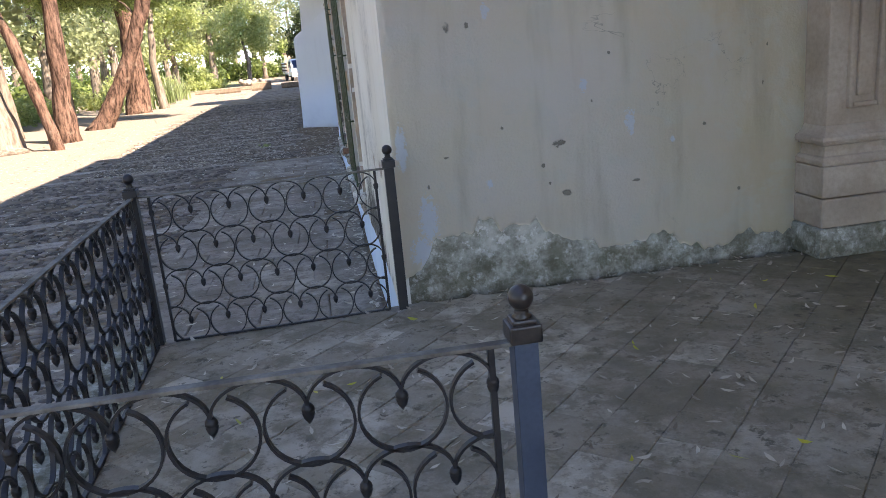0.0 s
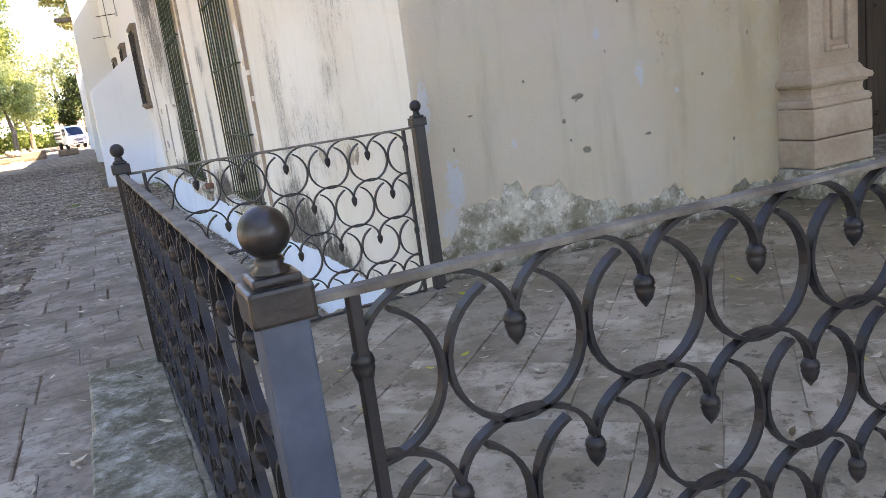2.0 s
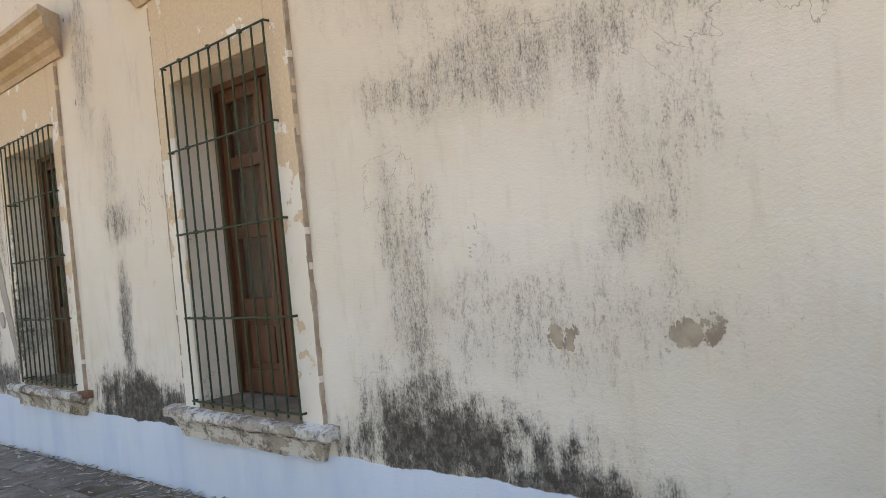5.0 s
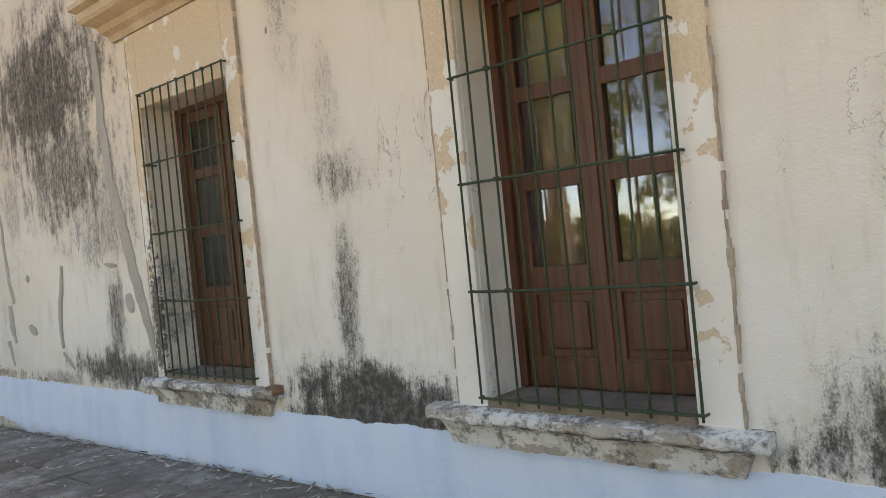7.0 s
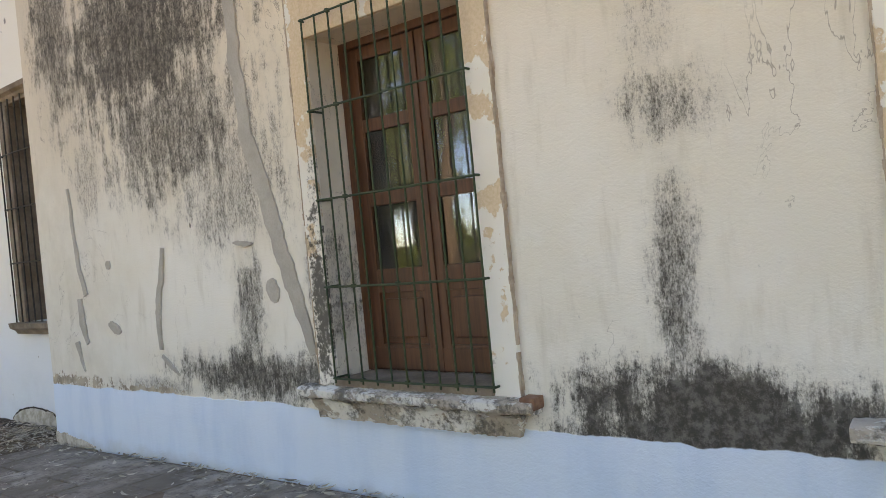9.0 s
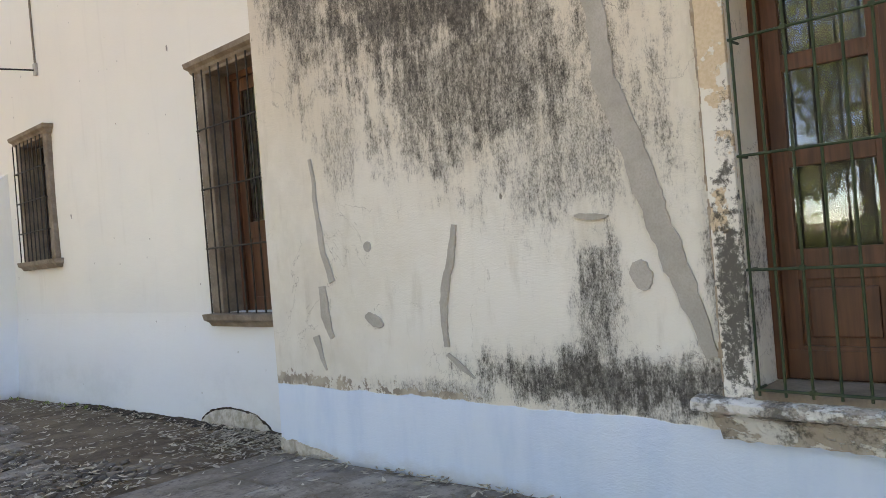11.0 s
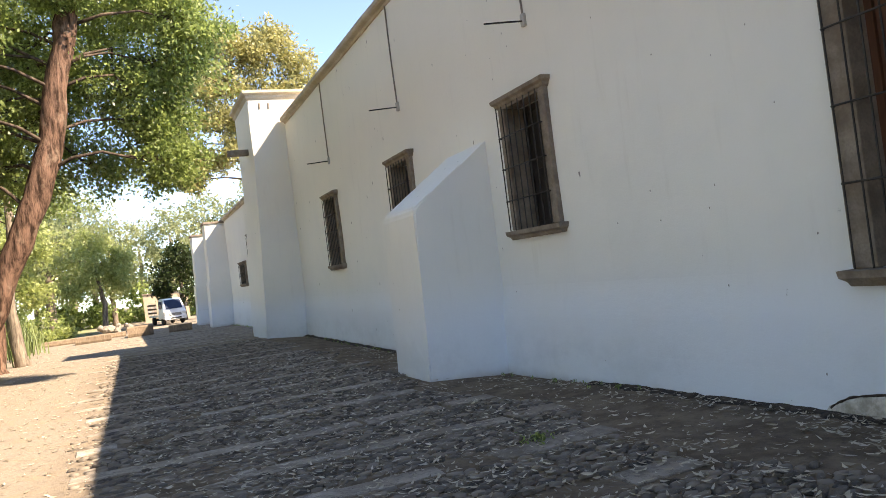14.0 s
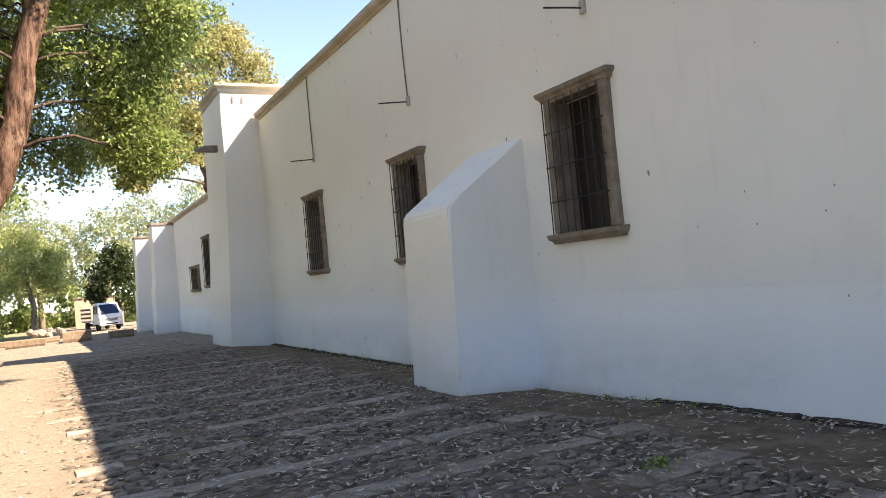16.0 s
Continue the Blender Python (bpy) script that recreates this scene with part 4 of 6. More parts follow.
def white_window(name, hole, bars=8, hood=True):
    y0, y1, z0, z1 = hole
    t = empty(name, 0.78, (y0 + y1) / 2, z0, "narrow barred window in a brown stone frame", "window")
    t["kind"] = "structure"
    stone_frame(t, y0, y1, z0, z1, 0.78, 0.16)
    # Near-black shutters take the place of the opening's darkness.
    shutters(t, y0, y1, z0, z1, 1.05, unlit_wood)
    iron_grille(y0 - 0.03, y1 + 0.12, z0 - 0.01, z1 + 0.03, 0.655, 0.70, (z0 + 0.43, z0 + 0.9, z0 + 1.36) if z1 - z0 > 1 else (z0 + 0.4,), bars, black_iron, "black iron bars in front of a stone-framed window", "bars of the white walls", False, 0.009)


def garden_window():
    """The tall window of the white wall, with an ironwork pane."""
    y0, y1, z0, z1 = WHITE_HOLES[0]
    t = empty("window_3", 0.78, (y0 + y1) / 2, z0, "tall window with red-brown leaves and ironwork glass in a stone frame", "window")
    t["kind"] = "structure"
    stone_frame(t, y0, y1, z0, z1, 0.78, 0.22)
    x, mid = 0.97, (y0 + y1) / 2
    frame_of(t, "window_frame", block(x - 0.03, x + 0.06, y1 - 0.07, y1, z0, z1), brown_wood, "red-brown wooden frame")
    frame_of(t, "window_frame", block(x - 0.03, x + 0.06, y0, y0 + 0.07, z0, z1), brown_wood)
    frame_of(t, "window_frame", block(x - 0.03, x + 0.06, y0 + 0.07, y1 - 0.07, z1 - 0.07, z1), brown_wood)
    leaf = frame_of(t, "leaf", block(x, x + 0.04, y0 + 0.07, y0 + 0.19, z0, z1 - 0.07, bevel=0.006), brown_wood)
    part("stile", block(x, x + 0.04, y1 - 0.22, y1 - 0.07, z0, z1 - 0.07, bevel=0.006), brown_wood, leaf)
    for a, b in ((z0, z0 + 0.14), (z0 + 0.75, z0 + 0.92), (z1 - 0.2, z1 - 0.07)):
        part("rail", block(x + 0.002, x + 0.038, y0 + 0.18, y1 - 0.21, a, b, bevel=0.006), brown_wood, leaf)
    part("panel", block(x + 0.01, x + 0.03, y0 + 0.18, y1 - 0.21, z0 + 0.13, z0 + 0.76), brown_wood, leaf)
    pane = part("pane", block(x + 0.022, x + 0.026, y0 + 0.18, y1 - 0.21, z0 + 0.91, z1 - 0.19), glass, leaf, "glass behind scrolled ironwork")
    pane.visible_shadow = False
    c, g0, g1 = (y0 + y1) / 2 - 0.015, z0 + 0.93, z1 - 0.21
    for dy in (-0.26, -0.13, 0.13, 0.26):
        part("scrollwork", tube(bmesh.new(), [(x + 0.005, c + dy, g0), (x + 0.005, c + dy, g1)], 0.006, 5), black_iron, leaf)
    for cz in (g0 + 0.45, g0 + 0.92):
        for k in range(10):
            a = 2 * math.pi * k / 10
            pts = [(x + 0.004, c + 0.17 * r * math.cos(a + w), cz + 0.22 * r * math.sin(a + w)) for r, w in ((0.12, 0), (0.6, 0.2), (1.0, 0), (0.6, -0.2), (0.12, 0))]
            part("scrollwork", tube(bmesh.new(), pts, 0.005, 4), black_iron, leaf)
    iron_grille(y0 - 0.05, y1 + 0.17, z0, z1 + 0.04, 0.67, 0.70, (z0 + 0.68, z0 + 1.3, z0 + 1.92), 9, black_iron, "black iron bars in front of a stone-framed window", "bars of the white walls", False, 0.009)


garden_window()
for i, h in enumerate(WHITE_HOLES[1:]):
    white_window("window_%d" % (4 + i), h)
for i, h in enumerate(LOW_HOLES):
    white_window("window_%d" % (7 + i), h, 6)


# ---- repairs and marks on the stained wall ----
def ribbon(name, pts, widths, m, parent, label, x=0.3, lift=0.004):
    """A flat stroke of mortar along the wall through (y, z)."""
    bm, n = bmesh.new(), 14 * (len(pts) - 1)
    s = [i / n * (len(pts) - 1) for i in range(n + 1)]
    ys, zs = np.interp(s, range(len(pts)), [p[0] for p in pts]), np.interp(s, range(len(pts)), [p[1] for p in pts])
    ws = np.interp([math.floor(v) + (v % 1) ** 2 * (3 - 2 * (v % 1)) for v in s], range(len(pts)), widths)
    a, b = [], []
    for i in range(n + 1):
        j, k = max(i - 1, 0), min(i + 1, n)
        d = Vector((0, ys[k] - ys[j], zs[k] - zs[j])).normalized()
        side = Vector((0, -d.z, d.y))
        w = ws[i] * (1 + 0.35 * noise.noise((ys[i] * 7, zs[i] * 7, 0)) + 0.2 * noise.noise((ys[i] * 31, zs[i] * 31, 4)))
        w2 = ws[i] * (1 + 0.35 * noise.noise((ys[i] * 7, zs[i] * 7, 7)) + 0.2 * noise.noise((ys[i] * 31, zs[i] * 31, 9)))
        p = Vector((x - lift - 0.012, ys[i] + 0.02 * noise.noise((zs[i] * 5, 1, ys[i])), zs[i]))
        a.append(bm.verts.new(p + side * w))
        b.append(bm.verts.new(p - side * w2))
    for i in range(n):
        bm.faces.new((a[i], b[i], b[i + 1], a[i + 1]))
    bmesh.ops.recalc_face_normals(bm, faces=bm.faces)
    ext = bmesh.ops.extrude_face_region(bm, geom=bm.faces[:])
    for v in ext["geom"]:
        if isinstance(v, bmesh.types.BMVert):
            v.co.x = x + 0.02
    return part(name, bm, m, parent, label)


REPAIR = "grey mortar stroke filling a crack"
ribbon("mortar_repair", [(12.22, 2.95), (12.2, 2.2), (12.15, 1.7), (11.98, 1.18), (11.85, 0.75), (11.66, 0.2)], (0.05, 0.06, 0.07, 0.075, 0.07, 0.04), grey_mortar, wall_stained, REPAIR)
ribbon("mortar_repair", [(13.39, 1.02), (13.44, 0.75), (13.53, 0.5), (13.53, 0.2)], (0.02, 0.03, 0.03, 0.018), grey_mortar, wall_stained, REPAIR)
ribbon("mortar_repair", [(13.53, 0.15), (13.42, 0.08), (13.3, 0.0)], (0.012, 0.02, 0.006), grey_mortar, wall_stained, REPAIR)
ribbon("mortar_repair", [(14.88, 1.67), (14.85, 1.2), (14.8, 0.9), (14.72, 0.68)], (0.015, 0.022, 0.03, 0.035), grey_mortar, wall_stained, REPAIR)
ribbon("mortar_repair", [(14.86, 0.65), (14.85, 0.42), (14.76, 0.24)], (0.04, 0.05, 0.03), grey_mortar, wall_stained, REPAIR)
ribbon("mortar_repair", [(14.98, 0.25), (14.94, 0.08), (14.88, -0.02)], (0.035, 0.018, 0.006), grey_mortar, wall_stained, REPAIR)
ribbon("mortar_repair", [(14.36, 0.41), (14.31, 0.40), (14.26, 0.385), (14.2, 0.36), (14.16, 0.345)], (0.012, 0.036, 0.042, 0.034, 0.01), grey_mortar, wall_stained, REPAIR)
ribbon("mortar_repair", [(14.27, 0.965), (14.265, 0.95), (14.26, 0.93), (14.255, 0.91), (14.25, 0.895)], (0.015, 0.032, 0.036, 0.03, 0.012), grey_mortar, wall_stained, REPAIR)
ribbon("mortar_repair", [(12.05, 0.71), (12.04, 0.68), (12.03, 0.63), (12.02, 0.58), (12.01, 0.55)], (0.025, 0.05, 0.062, 0.05, 0.02), grey_mortar, wall_stained, REPAIR)
ribbon("mortar_repair", [(12.42, 0.99), (12.37, 0.985), (12.3, 0.975), (12.24, 0.97), (12.2, 0.97)], (0.008, 0.018, 0.02, 0.014, 0.006), grey_mortar, wall_stained, REPAIR)


# ---- the portal ----
def portal():
    t = empty("door_1", 3.2, 3.5, 0.0, "dark studded wooden door in a pinkish carved stone portal", "door")
    t["kind"] = "structure"
    x0, x1, yf = 2.39, 2.77, 3.42

    def around(a, b, y):
        return [(a, 3.62, -1, 0), (a, y, -1, -1), (b, y, 1, -1), (b, 3.62, 1, 0)]
    frame_of(t, "plinth", block(x0 - 0.03, x1 + 0.05, yf - 0.06, 3.62, 0.0, 0.155, bevel=0.015), mortar, "damp grey foot of the pilaster")
    frame_of(t, "plinth", block(x0 - 0.02, x1 + 0.04, yf - 0.05, 3.62, 0.157, 0.305, bevel=0.012), pink_stone)
    frame_of(t, "plinth", block(x0 - 0.02, x1 + 0.04, yf - 0.048, 3.62, 0.309, 0.466, bevel=0.012), pink_stone)
    base = [(-0.04, 0.468), (0.036, 0.468), (0.041, 0.48), (0.041, 0.495), (0.031, 0.508), (0.016, 0.514), (0.01, 0.537), (0.014, 0.563), (0.028, 0.57), (0.028, 0.578), (0.045, 0.582), (0.048, 0.595), (0.045, 0.609), (0.031, 0.617), (0.016, 0.631), (0.002, 0.66), (-0.04, 0.66)]
    frame_of(t, "base_moulding", moulding(bmesh.new(), base, around(x0 + 0.02, x1, yf)), pink_stone, "moulded base of the pilaster")
    frame_of(t, "shaft", block(x0 + 0.02, x1, yf, 3.62, 0.655, 4.2, bevel=0.01), pink_stone, "stone pilaster shaft")
    for a in ((x0 + 0.12, x0 + 0.145, 0.74, 3.9), (x1 - 0.105, x1 - 0.08, 0.74, 3.9), (x0 + 0.145, x1 - 0.105, 0.74, 0.765)):
        frame_of(t, "raised_edge", block(a[0], a[1], yf - 0.022, yf + 0.01, a[2], a[3], bevel=0.008), pink_stone)
    frame_of(t, "raised_panel", block(x0 + 0.17, x1 - 0.13, yf - 0.016, yf + 0.01, 0.795, 3.85, bevel=0.01), pink_stone)
    jamb = [(-0.04, 0.47), (0.03, 0.47), (0.035, 0.51), (0.0, 0.53), (0.0, 0.57), (0.03, 0.59), (0.035, 0.625), (0.0, 0.66), (-0.04, 0.66)]
    frame_of(t, "jamb", block(x1, 2.90, 3.56, 4.0, 0.0, 3.6, bevel=0.01), pink_stone, "stone door jamb")
    frame_of(t, "jamb_base", block(x1 + 0.02, 2.925, 3.535, 4.0, 0.0, 0.47, bevel=0.012), pink_stone)
    frame_of(t, "jamb_moulding", moulding(bmesh.new(), jamb, [(x1 + 0.02, 3.56, 0, -1), (2.90, 3.56, 1, -1), (2.90, 4.0, 1, 0)]), pink_stone)
    frame_of(t, "jamb", block(5.6, 6.2, 3.42, 4.0, 0.0, 4.2, bevel=0.01), pink_stone)
    frame_of(t, "lintel", block(x0, 6.2, 3.44, 4.0, 3.6, 4.3, bevel=0.02), pink_stone)
    frame_of(t, "threshold", block(2.81, 5.7, 3.32, 4.0, 0.0, 0.13, bevel=0.02), mortar, "worn grey stone threshold")
    leaf = frame_of(t, "leaf", block(2.90, 5.6, 4.0, 4.06, 0.13, 3.6), door_wood, "dark weathered plank door")
    for i in range(8):
        part("plank", block(2.91 + 0.335 * i, 3.235 + 0.335 * i, 3.975, 4.0, 0.2, 3.58, bevel=0.006), door_wood, leaf)
        for z in (0.28, 0.95, 1.6):
            for dx in (0.08, 0.24):
                part("stud", lathe(bmesh.new(), [(0.022, -0.01), (0.02, 0.004), (0.012, 0.014), (0.002, 0.018)], 0, 0, 8), black_iron, leaf).matrix_basis = pose(2.91 + 0.335 * i + dx, 3.975, z, 90, 0, 0)


portal()
bm = lathe(bmesh.new(), [(0.03, 1.36), (0.06, 1.38), (0.065, 1.41), (0.05, 1.44), (0.08, 1.5), (0.12, 1.6), (0.16, 1.72), (0.2, 1.86), (0.2, 1.95)], 1.82, 3.60, 16)
tagged(part("wall_bracket", bm, pink_stone, smooth=True), "carved pale stone bracket on the portal wall", "bracket")


# ---- the railing ----
def strip(points, w=0.0055, d=0.0135):
    """A flat iron bar on edge along points (u, z)."""
    bm, rings = bmesh.new(), []
    for i, (u, z) in enumerate(points):
        a, b = points[max(i - 1, 0)], points[min(i + 1, len(points) - 1)]
        t = Vector((b[0] - a[0], b[1] - a[1])).normalized() * (w / 2)
        rings.append([bm.verts.new((u - t.y * s, q, z + t.x * s)) for s, q in ((1, -d / 2), (-1, -d / 2), (-1, d / 2), (1, d / 2))])
    for r, s in zip(rings, rings[1:]):
        for k in range(4):
            bm.faces.new((r[k], r[(k + 1) % 4], s[(k + 1) % 4], s[k]))
    bm.faces.new(rings[0][::-1])
    bm.faces.new(rings[-1])
    return bm


def railing(p, q, label, a, b, phase=0.0):
    p, q = Vector(p), Vector(q)
    long, turn = (q - p).length, math.degrees(math.atan2(q.y - p.y, q.x - p.x))
    t = empty("iron_railing", p.x, p.y, 0, label, "railing", "railing panels")
    t.matrix_basis = pose(p.x, p.y, 0, 0, 0, turn)
    b = long - b
    part("top_rail", block(0.02, long - 0.02, -0.011, 0.011, 0.682, 0.690, bevel=0.002), iron_top, t, "worn flat top rail with bare metal")
    part("bottom_rail", block(a, b, -0.008, 0.008, 0.0, 0.010, bevel=0.002), iron, t)
    for u in (a, b):
        part("upright", block(u - 0.006, u + 0.006, -0.009, 0.009, 0.004, 0.682, bevel=0.002), iron, t)
    n = round((b - a) / 0.169)
    D, pitch = (b - a) / n, 0.171
    R, ring = D / 2, 0.0805
    arc = lambda t0, t1: [(ring * math.cos(radians(v)), ring * math.sin(radians(v)) - 0.100) for v in np.linspace(t0, t1, 28)]
    half = lambda t0, t1: [(-R * math.cos(v), -0.068 + 0.066 * math.sin(v) ** 0.95) for v in np.linspace(t0, t1, 17)]
    shapes = {"ring": strip(arc(-246, 66)), "ring_r": strip(arc(-90, 66)), "ring_l": strip(arc(-246, -90)), "arch": strip(half(0.03, math.pi - 0.03)), "arch_r": strip(half(math.pi / 2, math.pi - 0.03)), "arch_l": strip(half(0.03, math.pi / 2))}
    data = {}
    for k, bm in shapes.items():
        ob = part(k, bm, iron, smooth=False)
        data[k] = ob.data
        bpy.data.objects.remove(ob)
    ob = part("bud", lathe(bmesh.new(), [(0.006, 0.010), (0.011, 0.004), (0.0125, -0.003), (0.0105, -0.005), (0.012, -0.008), (0.009, -0.019), (0.001, -0.030)], 0, 0, 10), iron, smooth=True)
    data["bud"] = ob.data
    bpy.data.objects.remove(ob)

    def put(name, key, u, z):
        o = new(name, data[key])
        o.parent = t
        o.matrix_basis = pose(u, 0.0, z)

    for r in range(4):
        z, shift = 0.686 - pitch * r, (phase + 0.5 * r) % 1.0
        for k in range(n + 1):
            u = a + (k + shift) * D
            if u > b + 0.01:
                continue
            first, last = u < a + 0.01, u > b - 0.01
            put("scroll_ring", "ring_r" if first else "ring_l" if last else "ring", u, z)
            put("bud", "bud", u, z - 0.07)
        for k in range(-1, n + 1):
            u = a + (k + shift + 0.5) * D
            first, last = abs(u - a) < 0.01, abs(u - b) < 0.01
            if u < a - 0.01 or u > b + 0.01:
                continue
            put("scroll_arch", "arch_r" if first else "arch_l" if last else "arch", u, z)


def railing_post(x, y, rust, sunk=0.0):
    t = empty("railing_post", x, y, -sunk, "square iron post with a ball finial and a rusty cap" if rust else "square dark iron post with a ball finial", "post", "railing posts")
    cap = rusty_iron if rust else iron
    part("shaft", block(-0.0225, 0.0225, -0.0225, 0.0225, 0.0, 0.70, bevel=0.003), post_paint if rust else iron, t)
    c = part("cap", block(-0.03, 0.03, -0.03, 0.03, 0.690, 0.724, bevel=0.004), cap, t)
    part("cap_step", block(-0.023, 0.023, -0.023, 0.023, 0.723, 0.733, bevel=0.004), cap, c)
    prof = [(0.016, 0.730), (0.018, 0.736), (0.012, 0.740), (0.014, 0.744), (0.012, 0.748)]
    prof += [(0.0235 * math.sin(v), 0.770 - 0.0240 * math.cos(v)) for v in np.linspace(0.35, 3.05, 12)]
    part("ball", lathe(bmesh.new(), prof, 0, 0, 20), cap, t, smooth=True)


rusty_iron = two_tone("rusty_iron", (0.018, 0.016, 0.016), (0.060, 0.046, 0.039), 16.0, 120.0, 0.32, 0.4, 0.003, spec=0.5)
post_paint = two_tone("dark_post_paint", (0.040, 0.054, 0.085), (0.074, 0.096, 0.140), 7.0, 90.0, 0.34, 0.16, 0.002, spec=0.6)
PB, PA, PD, PC = (0.27, 3.515), (-0.868, 3.485), (-0.835, 1.285), (0.307, 1.268)
for (x, y), rust, sunk in ((PB, 0, 0.0), (PA, 0, 0.0), (PD, 1, 0.014), (PC, 1, 0.0)):
    railing_post(x, y, rust, sunk)
RAIL = "black wrought-iron railing panel with rows of scrolls and buds"
railing((*PA, 0), (*PB, 0), RAIL, 0.070, 0.068)
railing((*PD, 0), (*PA, 0), RAIL, 0.077, 0.053, 0.5)
railing((*PD, 0), (*PC, 0), RAIL, 0.070, 0.062)


# ---- cables and rods on the white wall ----
for y, z, sag in ((21.98, 4.03, 0.1), (27.29, 4.12, 0.12), (33.09, 4.05, 0.1)):
    t = empty("cable_drop", 0.76, y, z, "thin grey cable drop with a projecting iron rod on the wall", "cable", "cable drops")
    pts = [(0.755, y + sag * math.sin(v * 2.2) * 0.4, z + (6.2 - z) * v) for v in np.linspace(0, 1, 9)]
    frame_of(t, "cable", tube(bmesh.new(), pts, 0.016, 5), brown_stone)
    frame_of(t, "rod", tube(bmesh.new(), [(0.8, y, z), (0.5, y, z - 0.02), (0.15, y, z - 0.05)], 0.013, 5), black_iron)
    frame_of(t, "collar", block(0.73, 0.80, y - 0.05, y + 0.05, z - 0.08, z + 0.1, bevel=0.02), grey_mortar)
FOOT_X = white_face(17.0, -0.65) - 0.004
bm = bmesh.new()
bmesh.ops.create_icosphere(bm, subdivisions=4, radius=1.0)
for v in bm.verts:
    v.co *= 1 + 0.1 * noise.noise(v.co * 3) + 0.03 * noise.noise(v.co * 14)
    v.co = Vector((FOOT_X + v.co.x * 0.045, 17.02 + v.co.y * 0.74, -0.84 + v.co.z * 0.25))
foot = tagged(part("plaster_foot", bm, foot_plaster, smooth=True), "rough pale old plaster bared at the foot of the white wall", "plaster")
arc = [(FOOT_X - 0.004 - 0.008 * noise.noise((a, 3, 1)), 17.02 + 0.72 * math.cos(a), -0.84 + 0.25 * math.sin(a) + 0.012 * noise.noise((a * 4, 0, 2))) for a in np.linspace(0.35, 2.75, 30)]
part("dark_rim", tube(bmesh.new(), arc, [0.006 + 0.02 * max(0.0, noise.noise((k * 0.7, 5, 5)) + 0.25) for k in range(30)], 6), soil_dark, foot, "uneven dark line along the broken edge")
ribbon("bared_plaster", [(15.59, -0.72), (15.42, -0.715), (15.25, -0.705), (15.05, -0.71), (14.82, -0.715)], (0.09, 0.08, 0.05, 0.035, 0.006), foot_plaster, wall_stained, "pale old plaster bared at the foot", 0.284)


def soil_bank(x, y0, y1, wide, high, seed):
    """A low uneven ridge of dark soil and leaf mould against a wall."""
    bm, rows = bmesh.new(), []
    for k in range(int((y1 - y0) / 0.07) + 1):
        y = y0 + 0.07 * k
        g, f = ground_z(y, 0.4), 0.45 + 0.9 * abs(noise.noise((y * 1.3, seed, 0))) + 0.5 * noise.noise((y * 7, seed, 3))
        rows.append([bm.verts.new(p) for p in ((x - wide * f, y, g - 0.01), (x - wide * f * 0.6, y, g + high * f * 0.5), (x - 0.02, y, g + high * f), (x + 0.05, y, g + high * f))])
    for a, b in zip(rows, rows[1:]):
        for i in range(3):
            bm.faces.new((a[i], b[i], b[i + 1], a[i + 1]))
    bmesh.ops.recalc_face_normals(bm, faces=bm.faces)
    return tagged(part("soil_bank", bm, soil_dark, smooth=True), "dark soil and leaf mould heaped along the wall", "soil", kind="structure")


soil_bank(white_face(18.0, -0.75) + 0.02, 15.65, 21.3, 0.28, 0.03, 1)
soil_bank(white_face(28.0, -0.9) + 0.02, 25.3, 38.2, 0.2, 0.035, 2)


# ---- trees ----
def soup(name, verts, faces, m, parent=None, label=""):
    me = bpy.data.meshes.new(name)
    me.from_pydata(verts, [], faces)
    me.materials.append(m)
    ob = new(name, me)
    if parent is not None:
        ob.parent = parent
    if label:
        ob["label"] = label
    return ob


def leaf_cloud(rng, clumps, per, size, stretch=1.7):
    """Small folded leaves scattered about the centres of clumps (x, y, z, radius): vertices and faces."""
    c = np.repeat(np.array(clumps), per, axis=0)
    n = len(c)
    at = c[:, :3] + rng.normal(size=(n, 3)) * c[:, 3:4] * np.array((0.55, 0.55, 0.42))
    d = rng.normal(size=(n, 3)) + np.array((0, 0, -0.5))
    d /= np.linalg.norm(d, axis=1, keepdims=True)
    s = np.cross(d, rng.normal(size=(n, 3)))
    s /= np.linalg.norm(s, axis=1, keepdims=True)
    k = size * rng.uniform(0.6, 1.3, size=(n, 1))
    v = np.stack([at, at + d * k * stretch / 2 + s * k * 0.45, at + d * k * stretch, at + d * k * stretch / 2 - s * k * 0.45], axis=1).reshape(-1, 3)
    return v.tolist(), np.arange(4 * n).reshape(-1, 4).tolist()


